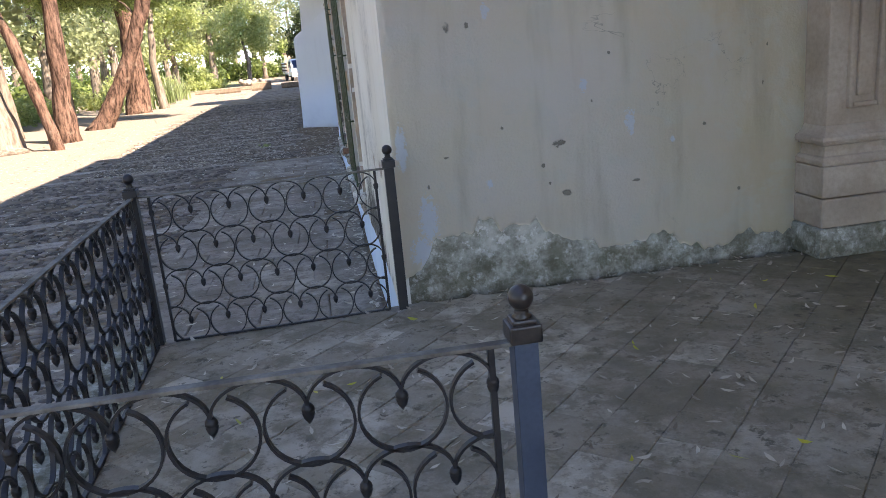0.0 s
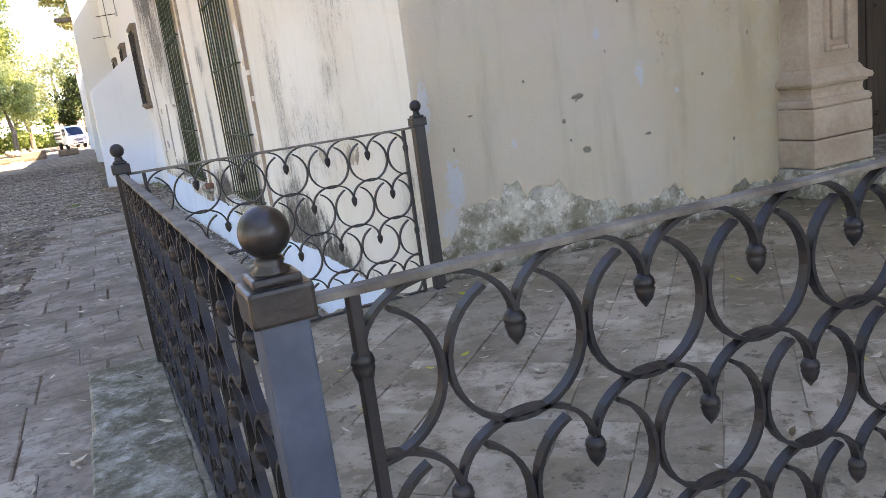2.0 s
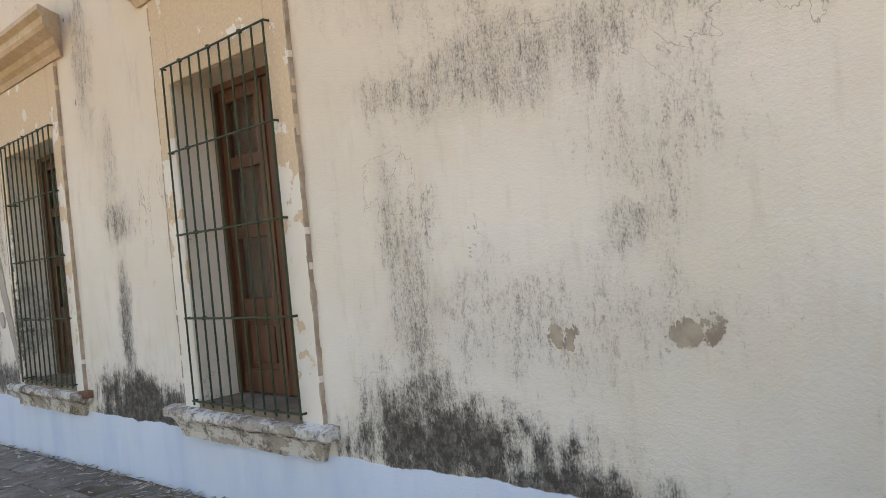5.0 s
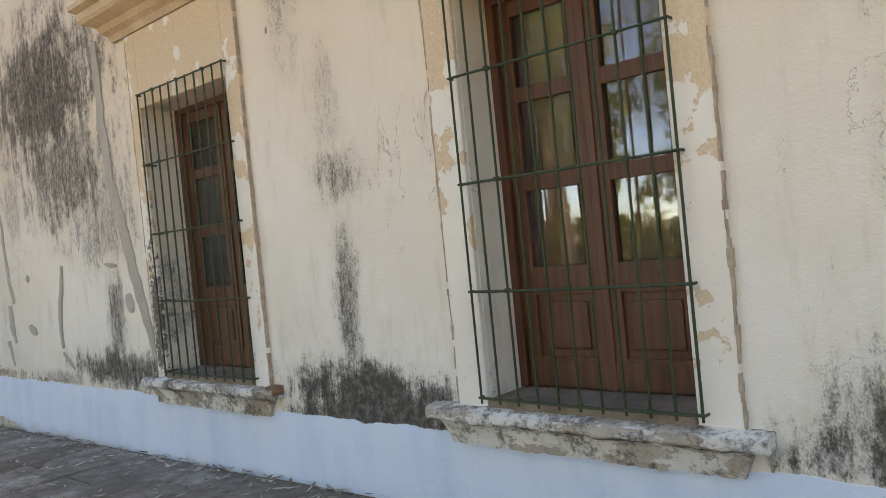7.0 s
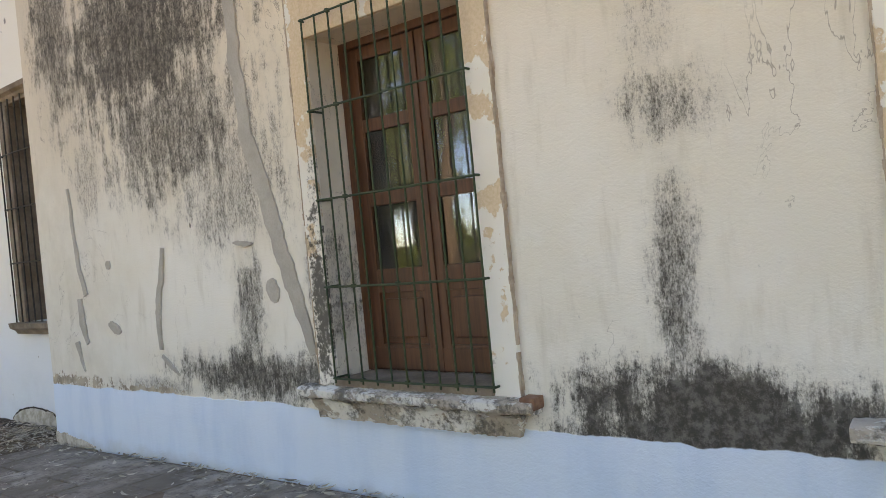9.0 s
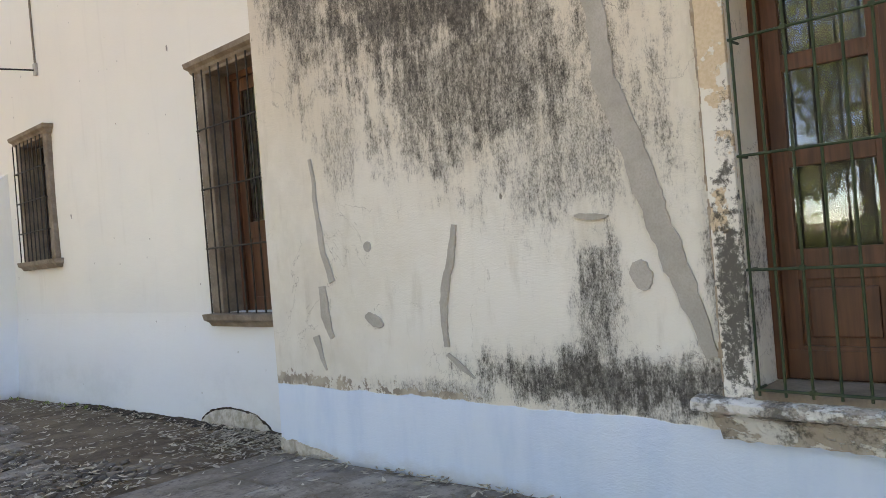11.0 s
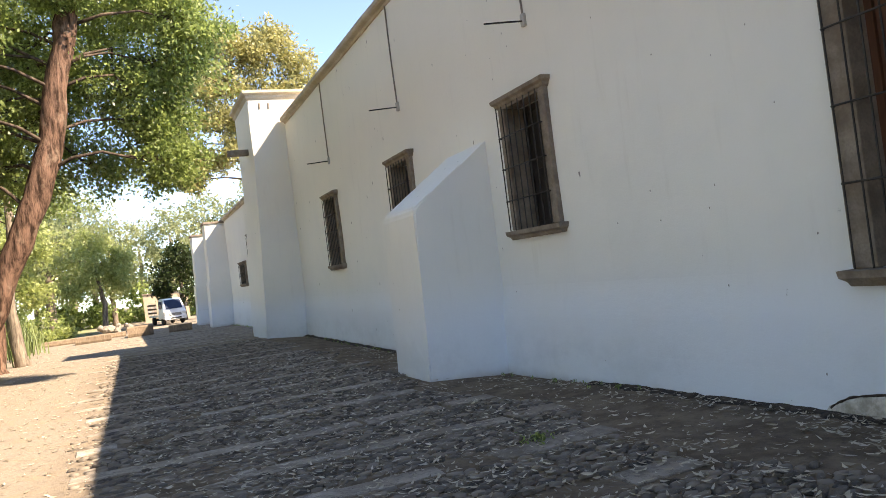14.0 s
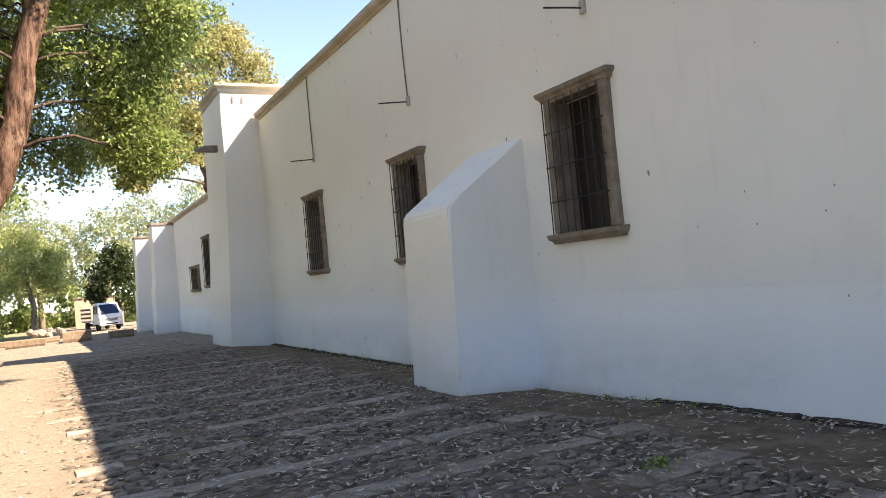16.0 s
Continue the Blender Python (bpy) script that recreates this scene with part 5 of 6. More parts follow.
def tree(base, trunk, radii, blobs, leaf, wood_m, label, seed, clumps=26, per=34, size=0.11, group=""):
    """A tapered trunk through points, a limb to each crown blob (x, y, z, radius), boughs to its clumps, and leaves."""
    rng = np.random.default_rng(seed)
    t = empty("tree", *base, label, "tree", group)
    back = Matrix.Translation(-Vector(base))
    pts, rad = [], []
    for i in range(len(trunk) - 1):
        for s in range(5):
            f = s / 5
            p = Vector(trunk[i]).lerp(Vector(trunk[i + 1]), f)
            r = radii[i] + (radii[i + 1] - radii[i]) * f
            pts.append(p + Vector((noise.noise(p * 0.9), noise.noise(p * 0.9 + Vector((9, 0, 0))), 0)) * r * 0.35)
            rad.append(r * (1 + 0.16 * noise.noise(p * 1.7)))
    pts.append(Vector(trunk[-1]))
    rad.append(radii[-1])
    rad[0] *= 1.35
    bm = tube(bmesh.new(), pts, rad, 12)
    for v in bm.verts:
        v.co += Vector((noise.noise(v.co * 2.3), noise.noise(v.co * 2.3 + Vector((5, 0, 0))), 0)) * 0.07
    o = part("trunk", bm, wood_m, t, smooth=True)
    o.matrix_parent_inverse = back
    limbs, all_clumps = bmesh.new(), []
    for bx, by, bz, br in blobs:
        c = Vector((bx, by, bz))
        k = min(range(len(pts)), key=lambda i: (pts[i] - c).length + (3.0 if pts[i].z > c.z else 0) + (2.5 if i < len(pts) // 3 else 0))
        s = pts[k]
        bend = (s + c) / 2 + Vector((rng.normal() * 0.3, rng.normal() * 0.3, 0.25 * br))
        r0 = rad[k] * 0.18
        tube(limbs, [s, s.lerp(bend, 0.5) + Vector((0, 0, 0.1)), bend, bend.lerp(c, 0.6), c], [r0, r0 * 0.8, r0 * 0.6, r0 * 0.45, r0 * 0.25], 7)
        for _ in range(clumps):
            d = Vector(rng.normal(size=3)).normalized() * br * rng.uniform(0.35, 1.0)
            d.z *= 0.75
            q = c + d
            all_clumps.append((q.x, q.y, q.z, br * rng.uniform(0.22, 0.42)))
            if rng.random() < 0.5:
                tube(limbs, [c.lerp(bend, rng.uniform(0, 0.8)), c + d * 0.5 + Vector((0, 0, 0.1)), q], [r0 * 0.22, r0 * 0.15, 0.012], 4)
    part("branchwork", limbs, bark_dark, t, smooth=True).matrix_parent_inverse = back
    soup("crown", *leaf_cloud(rng, all_clumps, per, size), leaf, t).matrix_parent_inverse = back
    return t


BIG = "large leafy tree with a reddish leaning trunk beside the yard"
big = tree((-7.72, 31.9, -1.0), [(-8.65, 31.9, -1.1), (-7.75, 31.9, 0.4), (-6.77, 31.9, 2.22), (-6.29, 31.9, 3.38), (-5.8, 31.9, 4.9), (-5.27, 31.9, 7.3), (-5.0, 32.2, 9.5)], [0.4, 0.31, 0.27, 0.27, 0.26, 0.24, 0.15],
     [(-4.4, 34, 6.6, 1.7), (-3.4, 33, 5.2, 1.2), (-3.0, 33, 6.6, 1.3), (-4.0, 33.6, 8.6, 1.8), (-6.6, 33.4, 8.8, 2.0), (-8.0, 33, 7.6, 1.9), (-9.6, 31.5, 6.0, 1.7), (-7.6, 32.5, 5.6, 1.4), (-5.2, 33.2, 9.8, 1.8), (-3.2, 32.5, 8.2, 1.3), (-8.8, 33, 9.6, 2.0), (-3.4, 33, 4.2, 1.0), (-7.4, 33.6, 6.6, 1.6), (-6.2, 33.4, 7.2, 1.7), (-9.2, 32.6, 4.4, 1.3), (-2.6, 32, 7.4, 1.1), (-4.0, 33, 6.0, 1.3), (-6.8, 33, 11, 2.0), (-4.0, 33, 10.6, 1.7), (-7.5, 33, 9.8, 1.8), (-9, 34, 7.6, 2.0), (-6.2, 34.2, 5.4, 1.4), (-8.4, 34.5, 5.2, 1.6), (-10.2, 33.5, 8.6, 1.8), (-7.0, 34, 4.2, 1.3), (-6.0, 35, 7.0, 1.5), (-5.2, 35, 4.6, 1.3), (-6.6, 36, 9.6, 1.8), (-4.6, 35, 8.4, 1.5), (-7.4, 31.0, 6.6, 0.9), (-7.9, 30.9, 5.2, 1.0), (-7.2, 30.8, 8.0, 1.0), (-8.6, 30.8, 6.2, 1.2), (-5.2, 31.3, 8.1, 0.8)],
     leaf_green, bark_red, BIG, 3, 40, 130, 0.062)
tree((-8.98, 41, -1.0), [(-8.98, 41, -1.1), (-8.9, 41, 1.0), (-8.8, 41, 3.2), (-9.2, 41, 6.0), (-9.4, 41, 9.0)], [0.6, 0.5, 0.42, 0.32, 0.2],
     [(-7.6, 41, 7.0, 1.9), (-9.6, 40.5, 8.5, 2.3), (-11.5, 41, 7.0, 2.0), (-8.6, 42.5, 10.0, 2.0), (-7.4, 40.2, 9.2, 1.6), (-10.5, 39.5, 5.4, 1.6)], leaf_green, bark_red, "large tree with a thick upright reddish trunk", 4, 30, 62, 0.1)
slim = tree((-8.4, 27.2, -1.0), [(-8.4, 27.2, -1.1), (-8.2, 27.2, 1.5), (-8.05, 27.2, 4.0), (-8.2, 27.0, 7.0)], [0.34, 0.28, 0.24, 0.15],
     [(-9.0, 27, 7.0, 2.0), (-10.5, 26.5, 6.0, 1.8), (-8.6, 25.5, 8.2, 1.8), (-10.2, 28.5, 8.0, 2.0)], leaf_green, bark_red, "slender tree with peeling reddish bark", 5, 30, 56, 0.1)
tree((-7.95, 24.8, -1.0), [(-7.95, 24.8, -1.1), (-8.25, 24.8, 0.8), (-8.95, 24.9, 3.5), (-9.4, 25, 6.0)], [0.2, 0.17, 0.14, 0.08],
     [(-10.2, 25, 6.2, 1.7), (-11.5, 24.5, 5.2, 1.6), (-9.4, 23.8, 7.0, 1.5)], leaf_green, bark_red, "slim leaning tree with dark bark", 6, 24, 34, 0.12)
tree((-9.6, 25.6, -1.0), [(-9.7, 25.4, -1.1), (-9.9, 25.4, 0.4), (-10.3, 25.4, 3.0), (-9.6, 25.2, 5.5)], [0.72, 0.5, 0.36, 0.2],
     [(-9.0, 23.0, 6.4, 1.8), (-11.4, 24.4, 7.2, 2.0), (-12.2, 26, 6.0, 1.9), (-8.2, 22.4, 5.0, 1.3)], leaf_green, bark_grey, "old tree with a broad pale root flare", 7, 26, 36, 0.12)
tree((6.8, 70, -1.0), [(6.8, 70, -1.1), (6.4, 70, 5.0), (5.4, 70, 8.6), (4.8, 70, 12.0)], [0.7, 0.6, 0.5, 0.3],
     [(0.2, 70, 11.0, 1.7), (2.0, 69, 13.5, 2.2), (4.8, 70, 16.4, 2.8), (7.4, 70, 15.2, 2.4), (1.8, 71, 17.0, 2.2), (-0.6, 70, 13.6, 1.5), (6.2, 69, 18.2, 2.0), (3.6, 69, 11.0, 1.6), (8.8, 70, 17.6, 1.8), (0.2, 69, 9.0, 1.1), (3.2, 69, 19.0, 2.2), (0.2, 70, 15.6, 1.8), (5.6, 70, 13.2, 1.8), (-1.2, 70, 11.4, 1.4), (1.6, 69.5, 10.2, 1.5), (-2.2, 70, 12.8, 1.3), (2.6, 68.5, 15.6, 2.0), (4.6, 69, 18.4, 2.1), (7.2, 69.4, 19.4, 1.8), (9.4, 70, 15.8, 1.8), (3.8, 68.6, 13.4, 1.6)], leaf_olive, bark_red, "tall spreading tree with olive leaves behind the building", 8, 34, 52, 0.17)
tree((-0.3, 83, -1.0), [(-0.3, 83, -1.1), (-0.4, 83, 1.5), (-0.3, 83, 3.5)], [0.22, 0.18, 0.1],
     [(-1.3, 82.5, 3.2, 1.7), (0.6, 83, 3.4, 1.8), (-0.4, 82, 4.8, 1.4), (0.8, 81.5, 1.2, 1.5), (-1.8, 83, 1.9, 1.1)], leaf_dark, bark_grey, "dense dark green tree behind the truck", 9, 30, 46, 0.17)
LIME = "feathery yellow-green tree in full sun"
tree((-6.6, 79, -1.0), [(-6.6, 79, -1.1), (-6.4, 79, 1.2), (-6.8, 79, 3.4)], [0.24, 0.2, 0.1],
     [(-6.0, 79, 4.2, 2.0), (-8.0, 79.5, 4.8, 2.2), (-5.0, 78.5, 3.0, 1.5), (-7.0, 80, 6.2, 1.8), (-4.9, 80, 4.8, 1.4), (-8.4, 78, 2.6, 1.6)], leaf_lime, bark_grey, LIME, 10, 30, 44, 0.16, "yellow-green trees")
tree((-11.5, 66, -1.0), [(-11.5, 66, -1.1), (-11.2, 66, 1.5), (-11.6, 66, 4.0)], [0.26, 0.2, 0.1],
     [(-11.0, 66, 4.4, 2.2), (-13.2, 66.5, 5.0, 2.4), (-9.6, 65.5, 5.4, 1.7), (-12.0, 67, 7.0, 2.2), (-10.2, 66, 2.4, 1.5), (-13.5, 65, 2.4, 1.7)], leaf_lime, bark_grey, LIME, 11, 30, 44, 0.15, "yellow-green trees")
w = tree((-16, 50, -1.0), [(-16, 50, -1.1), (-15.8, 50, 2.0), (-16.1, 50, 5.0), (-16, 50, 7.5)], [0.3, 0.25, 0.18, 0.1],
         [(-15.2, 50, 5.0, 2.2), (-17.6, 50.5, 6.0, 2.4), (-14.6, 49, 7.4, 2.0), (-16.4, 51, 9.0, 2.4), (-17, 48.6, 3.6, 1.9), (-14.4, 51, 3.0, 1.5)], leaf_mid, bark_grey, "leafy tree of the wood beyond the yard", 12, 26, 34, 0.19, "trees of the wood")
thin = tree((-12, 17, -1.0), [(-12, 17, -1.1), (-12.2, 17.1, 1.6), (-11.9, 17.0, 4.2), (-12.3, 16.8, 7.5)], [0.24, 0.19, 0.14, 0.08],
     [(-11.4, 17.6, 6.2, 1.7), (-13.2, 16.2, 7.4, 1.9), (-12.4, 18.2, 8.6, 1.8), (-10.9, 15.8, 5.0, 1.3), (-13.4, 18, 4.6, 1.3)], leaf_green, bark_grey, "thin tree with open sparse branches", 15, 22, 26, 0.11, "thin trees across the yard")
for x, y, a in ((-8.3, 44, 40), (-11.2, 30.5, 130), (-12.6, 27.5, 250), (-10.6, 35.5, 330)):
    copy_thing(thin, pose(x, y, -1.0, 0, 0, a))
# Two unseen big trees, added to cut skylight from the south-west.
for x, y, a in ((-13, 9.5, 200), (-12.5, 3, 90)):
    copy_thing(big, pose(x, y, -0.9, 0, 0, a))
for x, y, a in ((-13.5, 11.5, 160), (-12.5, 21, 250), (-16, 25, 90), (-17, 14, 300), (-15, 7, 20), (-20, 21, 130)):
    copy_thing(thin, pose(x, y, -1.0, 0, 0, a))
rng = np.random.default_rng(5)
# Trees with y below 0 are unseen, added to block southern skylight.
for x, y in ((-15, 34), (-19, 42), (-14.5, 60), (-21, 56), (-18, 68), (-13.5, 76), (-20, 80), (-11, 88), (-16, 95), (-6, 96), (0, 98), (7, 94), (-27, 26), (-26, 34), (-25, 12), (-30, 8), (-26, 1), (-31, 19), (-3, -16), (3, -18), (-9, -14), (-7, -20), (-14, -15), (-20, -9), (-24, 68), (-27, 46), (-15, -6), (-10, 104), (-3, 108), (4, 106), (-14, 108), (-20, 100), (-26, 92), (-30, 80), (-12, 98), (-8, 110), (-24, 106), (10, 104), (-29, 58)):
    m = pose(x, y, -1.0, 0, 0, rng.uniform(0, 360)) @ Matrix.Scale(rng.uniform(0.9, 1.35), 4)
    c = copy_thing(w, m)
    c.scale = (m.to_scale()[0],) * 3


# ---- undergrowth ----
def strap_plant(x, y, seed, blades=70, tall=1.5):
    rng = np.random.default_rng(seed)
    vs, fs = [], []
    for _ in range(blades):
        a, h, lean = rng.uniform(0, 6.28), tall * rng.uniform(0.5, 1.1), rng.uniform(0.15, 0.7)
        o = Vector((x + rng.normal() * 0.35, y + rng.normal() * 0.35, -1.0 + rng.uniform(0, 0.4)))
        d, s = Vector((math.cos(a), math.sin(a), 0)), Vector((-math.sin(a), math.cos(a), 0)) * 0.028
        k = len(vs)
        for f in (0, 0.35, 0.7, 1.0):
            p = o + d * h * lean * f * f + Vector((0, 0, h * (f - 0.35 * lean * f * f)))
            w = s * (1 - 0.85 * f)
            vs += [tuple(p + w), tuple(p - w)]
        fs += [(k + i, k + i + 1, k + i + 3, k + i + 2) for i in (0, 2, 4)]
    return tagged(soup("strap_plant", vs, fs, leaf_strap), "clump of tall grey-green strap leaves at the yard's edge", "plant", "strap plants")


leaf_strap = leafy("strap_leaf", (0.10, 0.15, 0.05), (0.24, 0.28, 0.12), 0.3)
for i, (x, y) in enumerate(((-9.4, 44), (-10.0, 47), (-9.0, 49.5), (-10.6, 43), (-9.8, 52), (-11, 50), (-11.4, 46), (-9.2, 55), (-10.4, 58), (-12, 54))):
    strap_plant(x, y, 40 + i, 80, 2.1 - 0.05 * i)


def scrub(name, spots_, leaf, label, seed, per=60, size=0.13):
    rng = np.random.default_rng(seed)
    cl = [(x + rng.normal() * r * 0.6, y + rng.normal() * r, ground_z(y) + abs(rng.normal()) * r * 0.7 + 0.15, r * 0.32) for x, y, r in spots_ for _ in range(22)]
    return tagged(soup(name, *leaf_cloud(rng, cl, per, size), leaf), label, "undergrowth", kind="stuff")


scrub("undergrowth", [(-13.5, y, 1.0) for y in range(34, 64, 4)] + [(-11.5, 61, 0.9), (-12.5, 57, 1.1), (-10.5, 71, 0.9), (-9.5, 75, 1.0)], leaf_lime, "sunlit scrub at the edge of the wood", 21)
scrub("far_undergrowth", [(x, 100 + 3 * math.sin(x), 2.2) for x in range(-28, 14, 3)] + [(-24, y, 2.0) for y in range(-4, 96, 6)], leaf_green, "far green thicket", 22, 60, 0.26)


# ---- logs, truck, far wall ----
def timber(x0, x1, y, h, d, label, tilt=0.0):
    bm = bmesh.new()
    n, prof = 10, [(0.0, -0.45), (-0.06, -0.2), (0.0, 0.1), (0.03, 0.38), (0.2, 0.5), (0.8, 0.5), (0.97, 0.36), (1.0, 0.0), (1.04, -0.25), (0.98, -0.45)]
    rings = []
    for i in range(n + 1):
        x = x0 + (x1 - x0) * i / n
        rings.append([bm.verts.new((x, y + (q - 0.5) * d + 0.03 * noise.noise((x * 3, q, y)) + tilt * (x - x0), ground_z(y) + (p + 0.45) * h + 0.03 * noise.noise((x * 2, p * 4, 3)))) for q, p in prof])
    for a, b in zip(rings, rings[1:]):
        for k in range(len(prof)):
            bm.faces.new((a[k], a[(k + 1) % len(prof)], b[(k + 1) % len(prof)], b[k]))
    bm.faces.new(rings[0][::-1])
    bm.faces.new(rings[-1])
    return tagged(part("log", bm, log_wood), label, "log", "logs across the yard")


timber(-7.6, -5.75, 60.2, 0.42, 0.45, "long pale squared log lying on the dusty ground")
timber(-4.9, -3.5, 60.4, 0.62, 0.6, "thick hewn log lying across the yard", 0.1)
timber(-2.7, -1.45, 59.4, 0.42, 0.5, "dark squared log lying in the shade")
timber(-9.5, -5.0, 63.0, 0.3, 0.35, "long low log lying in the dust", 0.15)


def truck(x, y, z):
    """A small white stake-bed truck that faces -y."""
    t = empty("truck", x, y, z, "small white pickup truck with a stake bed, parked", "truck")
    t.matrix_basis = pose(x, y, z, 0, 0, 13)
    prof = [(0.0, 0.42), (-0.03, 0.62), (0.0, 0.95), (0.12, 1.12), (0.62, 1.92), (0.8, 2.0), (1.75, 2.0), (1.8, 1.9), (1.8, 0.42)]
    bm = bmesh.new()
    half = lambda zz: 0.82 if zz < 1.2 else 0.82 - 0.16 * (zz - 1.2) / 0.8
    a = [bm.verts.new((-half(p), q, p)) for q, p in prof]
    b = [bm.verts.new((half(p), q, p)) for q, p in prof]
    for k in range(len(prof)):
        j = (k + 1) % len(prof)
        bm.faces.new((a[k], a[j], b[j], b[k]))
    bm.faces.new(a[::-1])
    bm.faces.new(b)
    bmesh.ops.bevel(bm, geom=bm.edges[:], offset=0.04, segments=2, affect="EDGES")
    body = part("body", bm, car_white, t)
    slope = math.degrees(math.atan2(0.5, 0.8))
    ws = part("windscreen", block(-0.62, 0.62, -0.012, 0.012, -0.40, 0.40, bevel=0.01), car_glass, t, "dark windscreen")
    ws.matrix_basis = pose(0, 0.36, 1.53, -slope, 0, 0)
    for s in (-1, 1):
        part("side_window", block(s * 0.74, s * 0.775, 0.75, 1.6, 1.25, 1.8, bevel=0.01), car_glass, body)
        h = part("headlight", block(s * 0.52, s * 0.80, -0.05, 0.06, 0.74, 0.93, bevel=0.03), lamp_glass, t, "clear headlight")
        part("indicator", block(s * 0.70, s * 0.80, -0.055, -0.04, 0.70, 0.735, bevel=0.004), cornice_stone, h)
        part("fog_lamp", lathe(bmesh.new(), [(0.07, 0), (0.06, 0.03), (0.01, 0.035)], 0, 0, 12), lamp_glass, t).matrix_basis = pose(s * 0.6, -0.09, 0.5, 90, 0, 0)
        mirror = part("mirror", block(s * 0.9, s * 1.04, 0.3, 0.36, 1.25, 1.55, bevel=0.02), car_black, t, "black side mirror")
        part("mirror_arm", tube(bmesh.new(), [(s * 0.78, 0.35, 1.25), (s * 0.92, 0.33, 1.3)], 0.014, 6), car_black, mirror)
        for wy in (0.75, 3.4):
            tyre = part("wheel", lathe(bmesh.new(), [(0.2, -0.1), (0.31, -0.1), (0.33, -0.06), (0.33, 0.06), (0.31, 0.1), (0.2, 0.1)], 0, 0, 20), rubber, t, "black tyre")
            tyre.matrix_basis = pose(s * 0.7, wy, 0.33, 0, 90, 0)
            part("rim", lathe(bmesh.new(), [(0.2, -0.09), (0.17, 0.05), (0.06, 0.08), (0.06, 0.1)], 0, 0, 16), lamp_glass, tyre)
    g = part("grille", block(-0.46, 0.46, -0.04, 0.03, 0.66, 0.86, bevel=0.02), car_black, t, "dark radiator grille")
    for h in (0.70, 0.76, 0.82):
        part("slat", block(-0.45, 0.45, -0.052, -0.03, h - 0.01, h + 0.01, bevel=0.003), lamp_glass, g)
    bumper = part("bumper", block(-0.82, 0.82, -0.1, 0.08, 0.36, 0.62, bevel=0.04), car_white, t)
    part("air_intake", block(-0.42, 0.42, -0.112, -0.08, 0.42, 0.53, bevel=0.01), car_black, bumper)
    part("number_plate", block(-0.16, 0.16, -0.122, -0.11, 0.50, 0.60, bevel=0.003), lamp_glass, bumper)
    part("wiper", tube(bmesh.new(), [(-0.4, 0.10, 1.16), (0.1, 0.13, 1.22)], 0.01, 5), car_black, t)
    part("chassis", block(-0.5, 0.5, 0.3, 4.2, 0.3, 0.5, bevel=0.02), car_black, t)
    bed = part("bed", block(-0.85, 0.85, 1.9, 4.4, 0.62, 0.74, bevel=0.02), car_white, t)
    for s in (-1, 1):
        for i in range(6):
            part("stake", block(s * 0.82, s * 0.86, 1.95 + 0.47 * i, 2.0 + 0.47 * i, 0.74, 1.7, bevel=0.005), car_white, bed)
        for h in (0.9, 1.2, 1.5):
            part("board", block(s * 0.84, s * 0.88, 1.9, 4.4, h, h + 0.14, bevel=0.005), log_wood, bed)
    return t


car_glass = two_tone("dark_car_glass", (0.02, 0.035, 0.07), (0.03, 0.05, 0.10), 2.0, 30.0, 0.3, 0.01, 0.001, spec=0.1)
truck(-1.48, 75.0, -0.97)
fw = empty("garden_wall", -4.6, 90, -1.0, "tan rendered garden wall beyond the truck", "wall")
fw["kind"] = "structure"
frame_of(fw, "wall", plastered(-3.4, 0.6, -1.2, 1.6, lambda u, z: 90.0, 90.4, [], 0.6, "y"), tan_wall)
frame_of(fw, "coping", block(-3.5, 0.7, 89.9, 90.5, 1.6, 1.72, bevel=0.03), brown_stone)
for i in range(16):
    bm = bmesh.new()
    bmesh.ops.create_icosphere(bm, subdivisions=2, radius=1.0)
    r = 0.16 + 0.14 * rng.random()
    c = Vector((-6.6 + 1.9 * rng.random(), 70 + 1.0 * rng.random(), -0.9 + 0.14 * (i % 4)))
    for v in bm.verts:
        v.co = c + v.co * r * (1 + 0.35 * noise.noise(v.co * 1.6 + c))
    tagged(part("boulder", bm, pale_stone), "pale rough stone heaped at the yard's end", "boulder", "heap of stones")


# ---- paving, cobbles, litter ----
pavement = tagged(part("pavement", block(-1.72, 0.29, 3.57, 15.6, -1.2, -1.0), earth), "bed of the stone-slab walk along the wall", "pavement", kind="structure")


def slab_mesh(i, lx, ly, h=0.05, soft=0.008):
    rng = random.Random(i)
    bm = block(-lx / 2, lx / 2, -ly / 2, ly / 2, -h, 0.0)
    for v in bm.verts:
        v.co += Vector((rng.uniform(-1, 1) * soft, rng.uniform(-1, 1) * soft, rng.uniform(-0.5, 0.5) * 0.006))
    bmesh.ops.bevel(bm, geom=[e for e in bm.edges if all(v.co.z > -h / 2 for v in e.verts)], offset=soft, segments=1, affect="EDGES")
    me = bpy.data.meshes.new("slab")
    bm.to_mesh(me)
    bm.free()
    return me


def lay(name, me, m, parent, x, y, z, turn=0.0, tip=0.0):
    if not me.materials:
        me.materials.append(m)
    o = new(name, me)
    o.parent = parent
    o.matrix_basis = pose(x, y, z, tip, 0, turn)


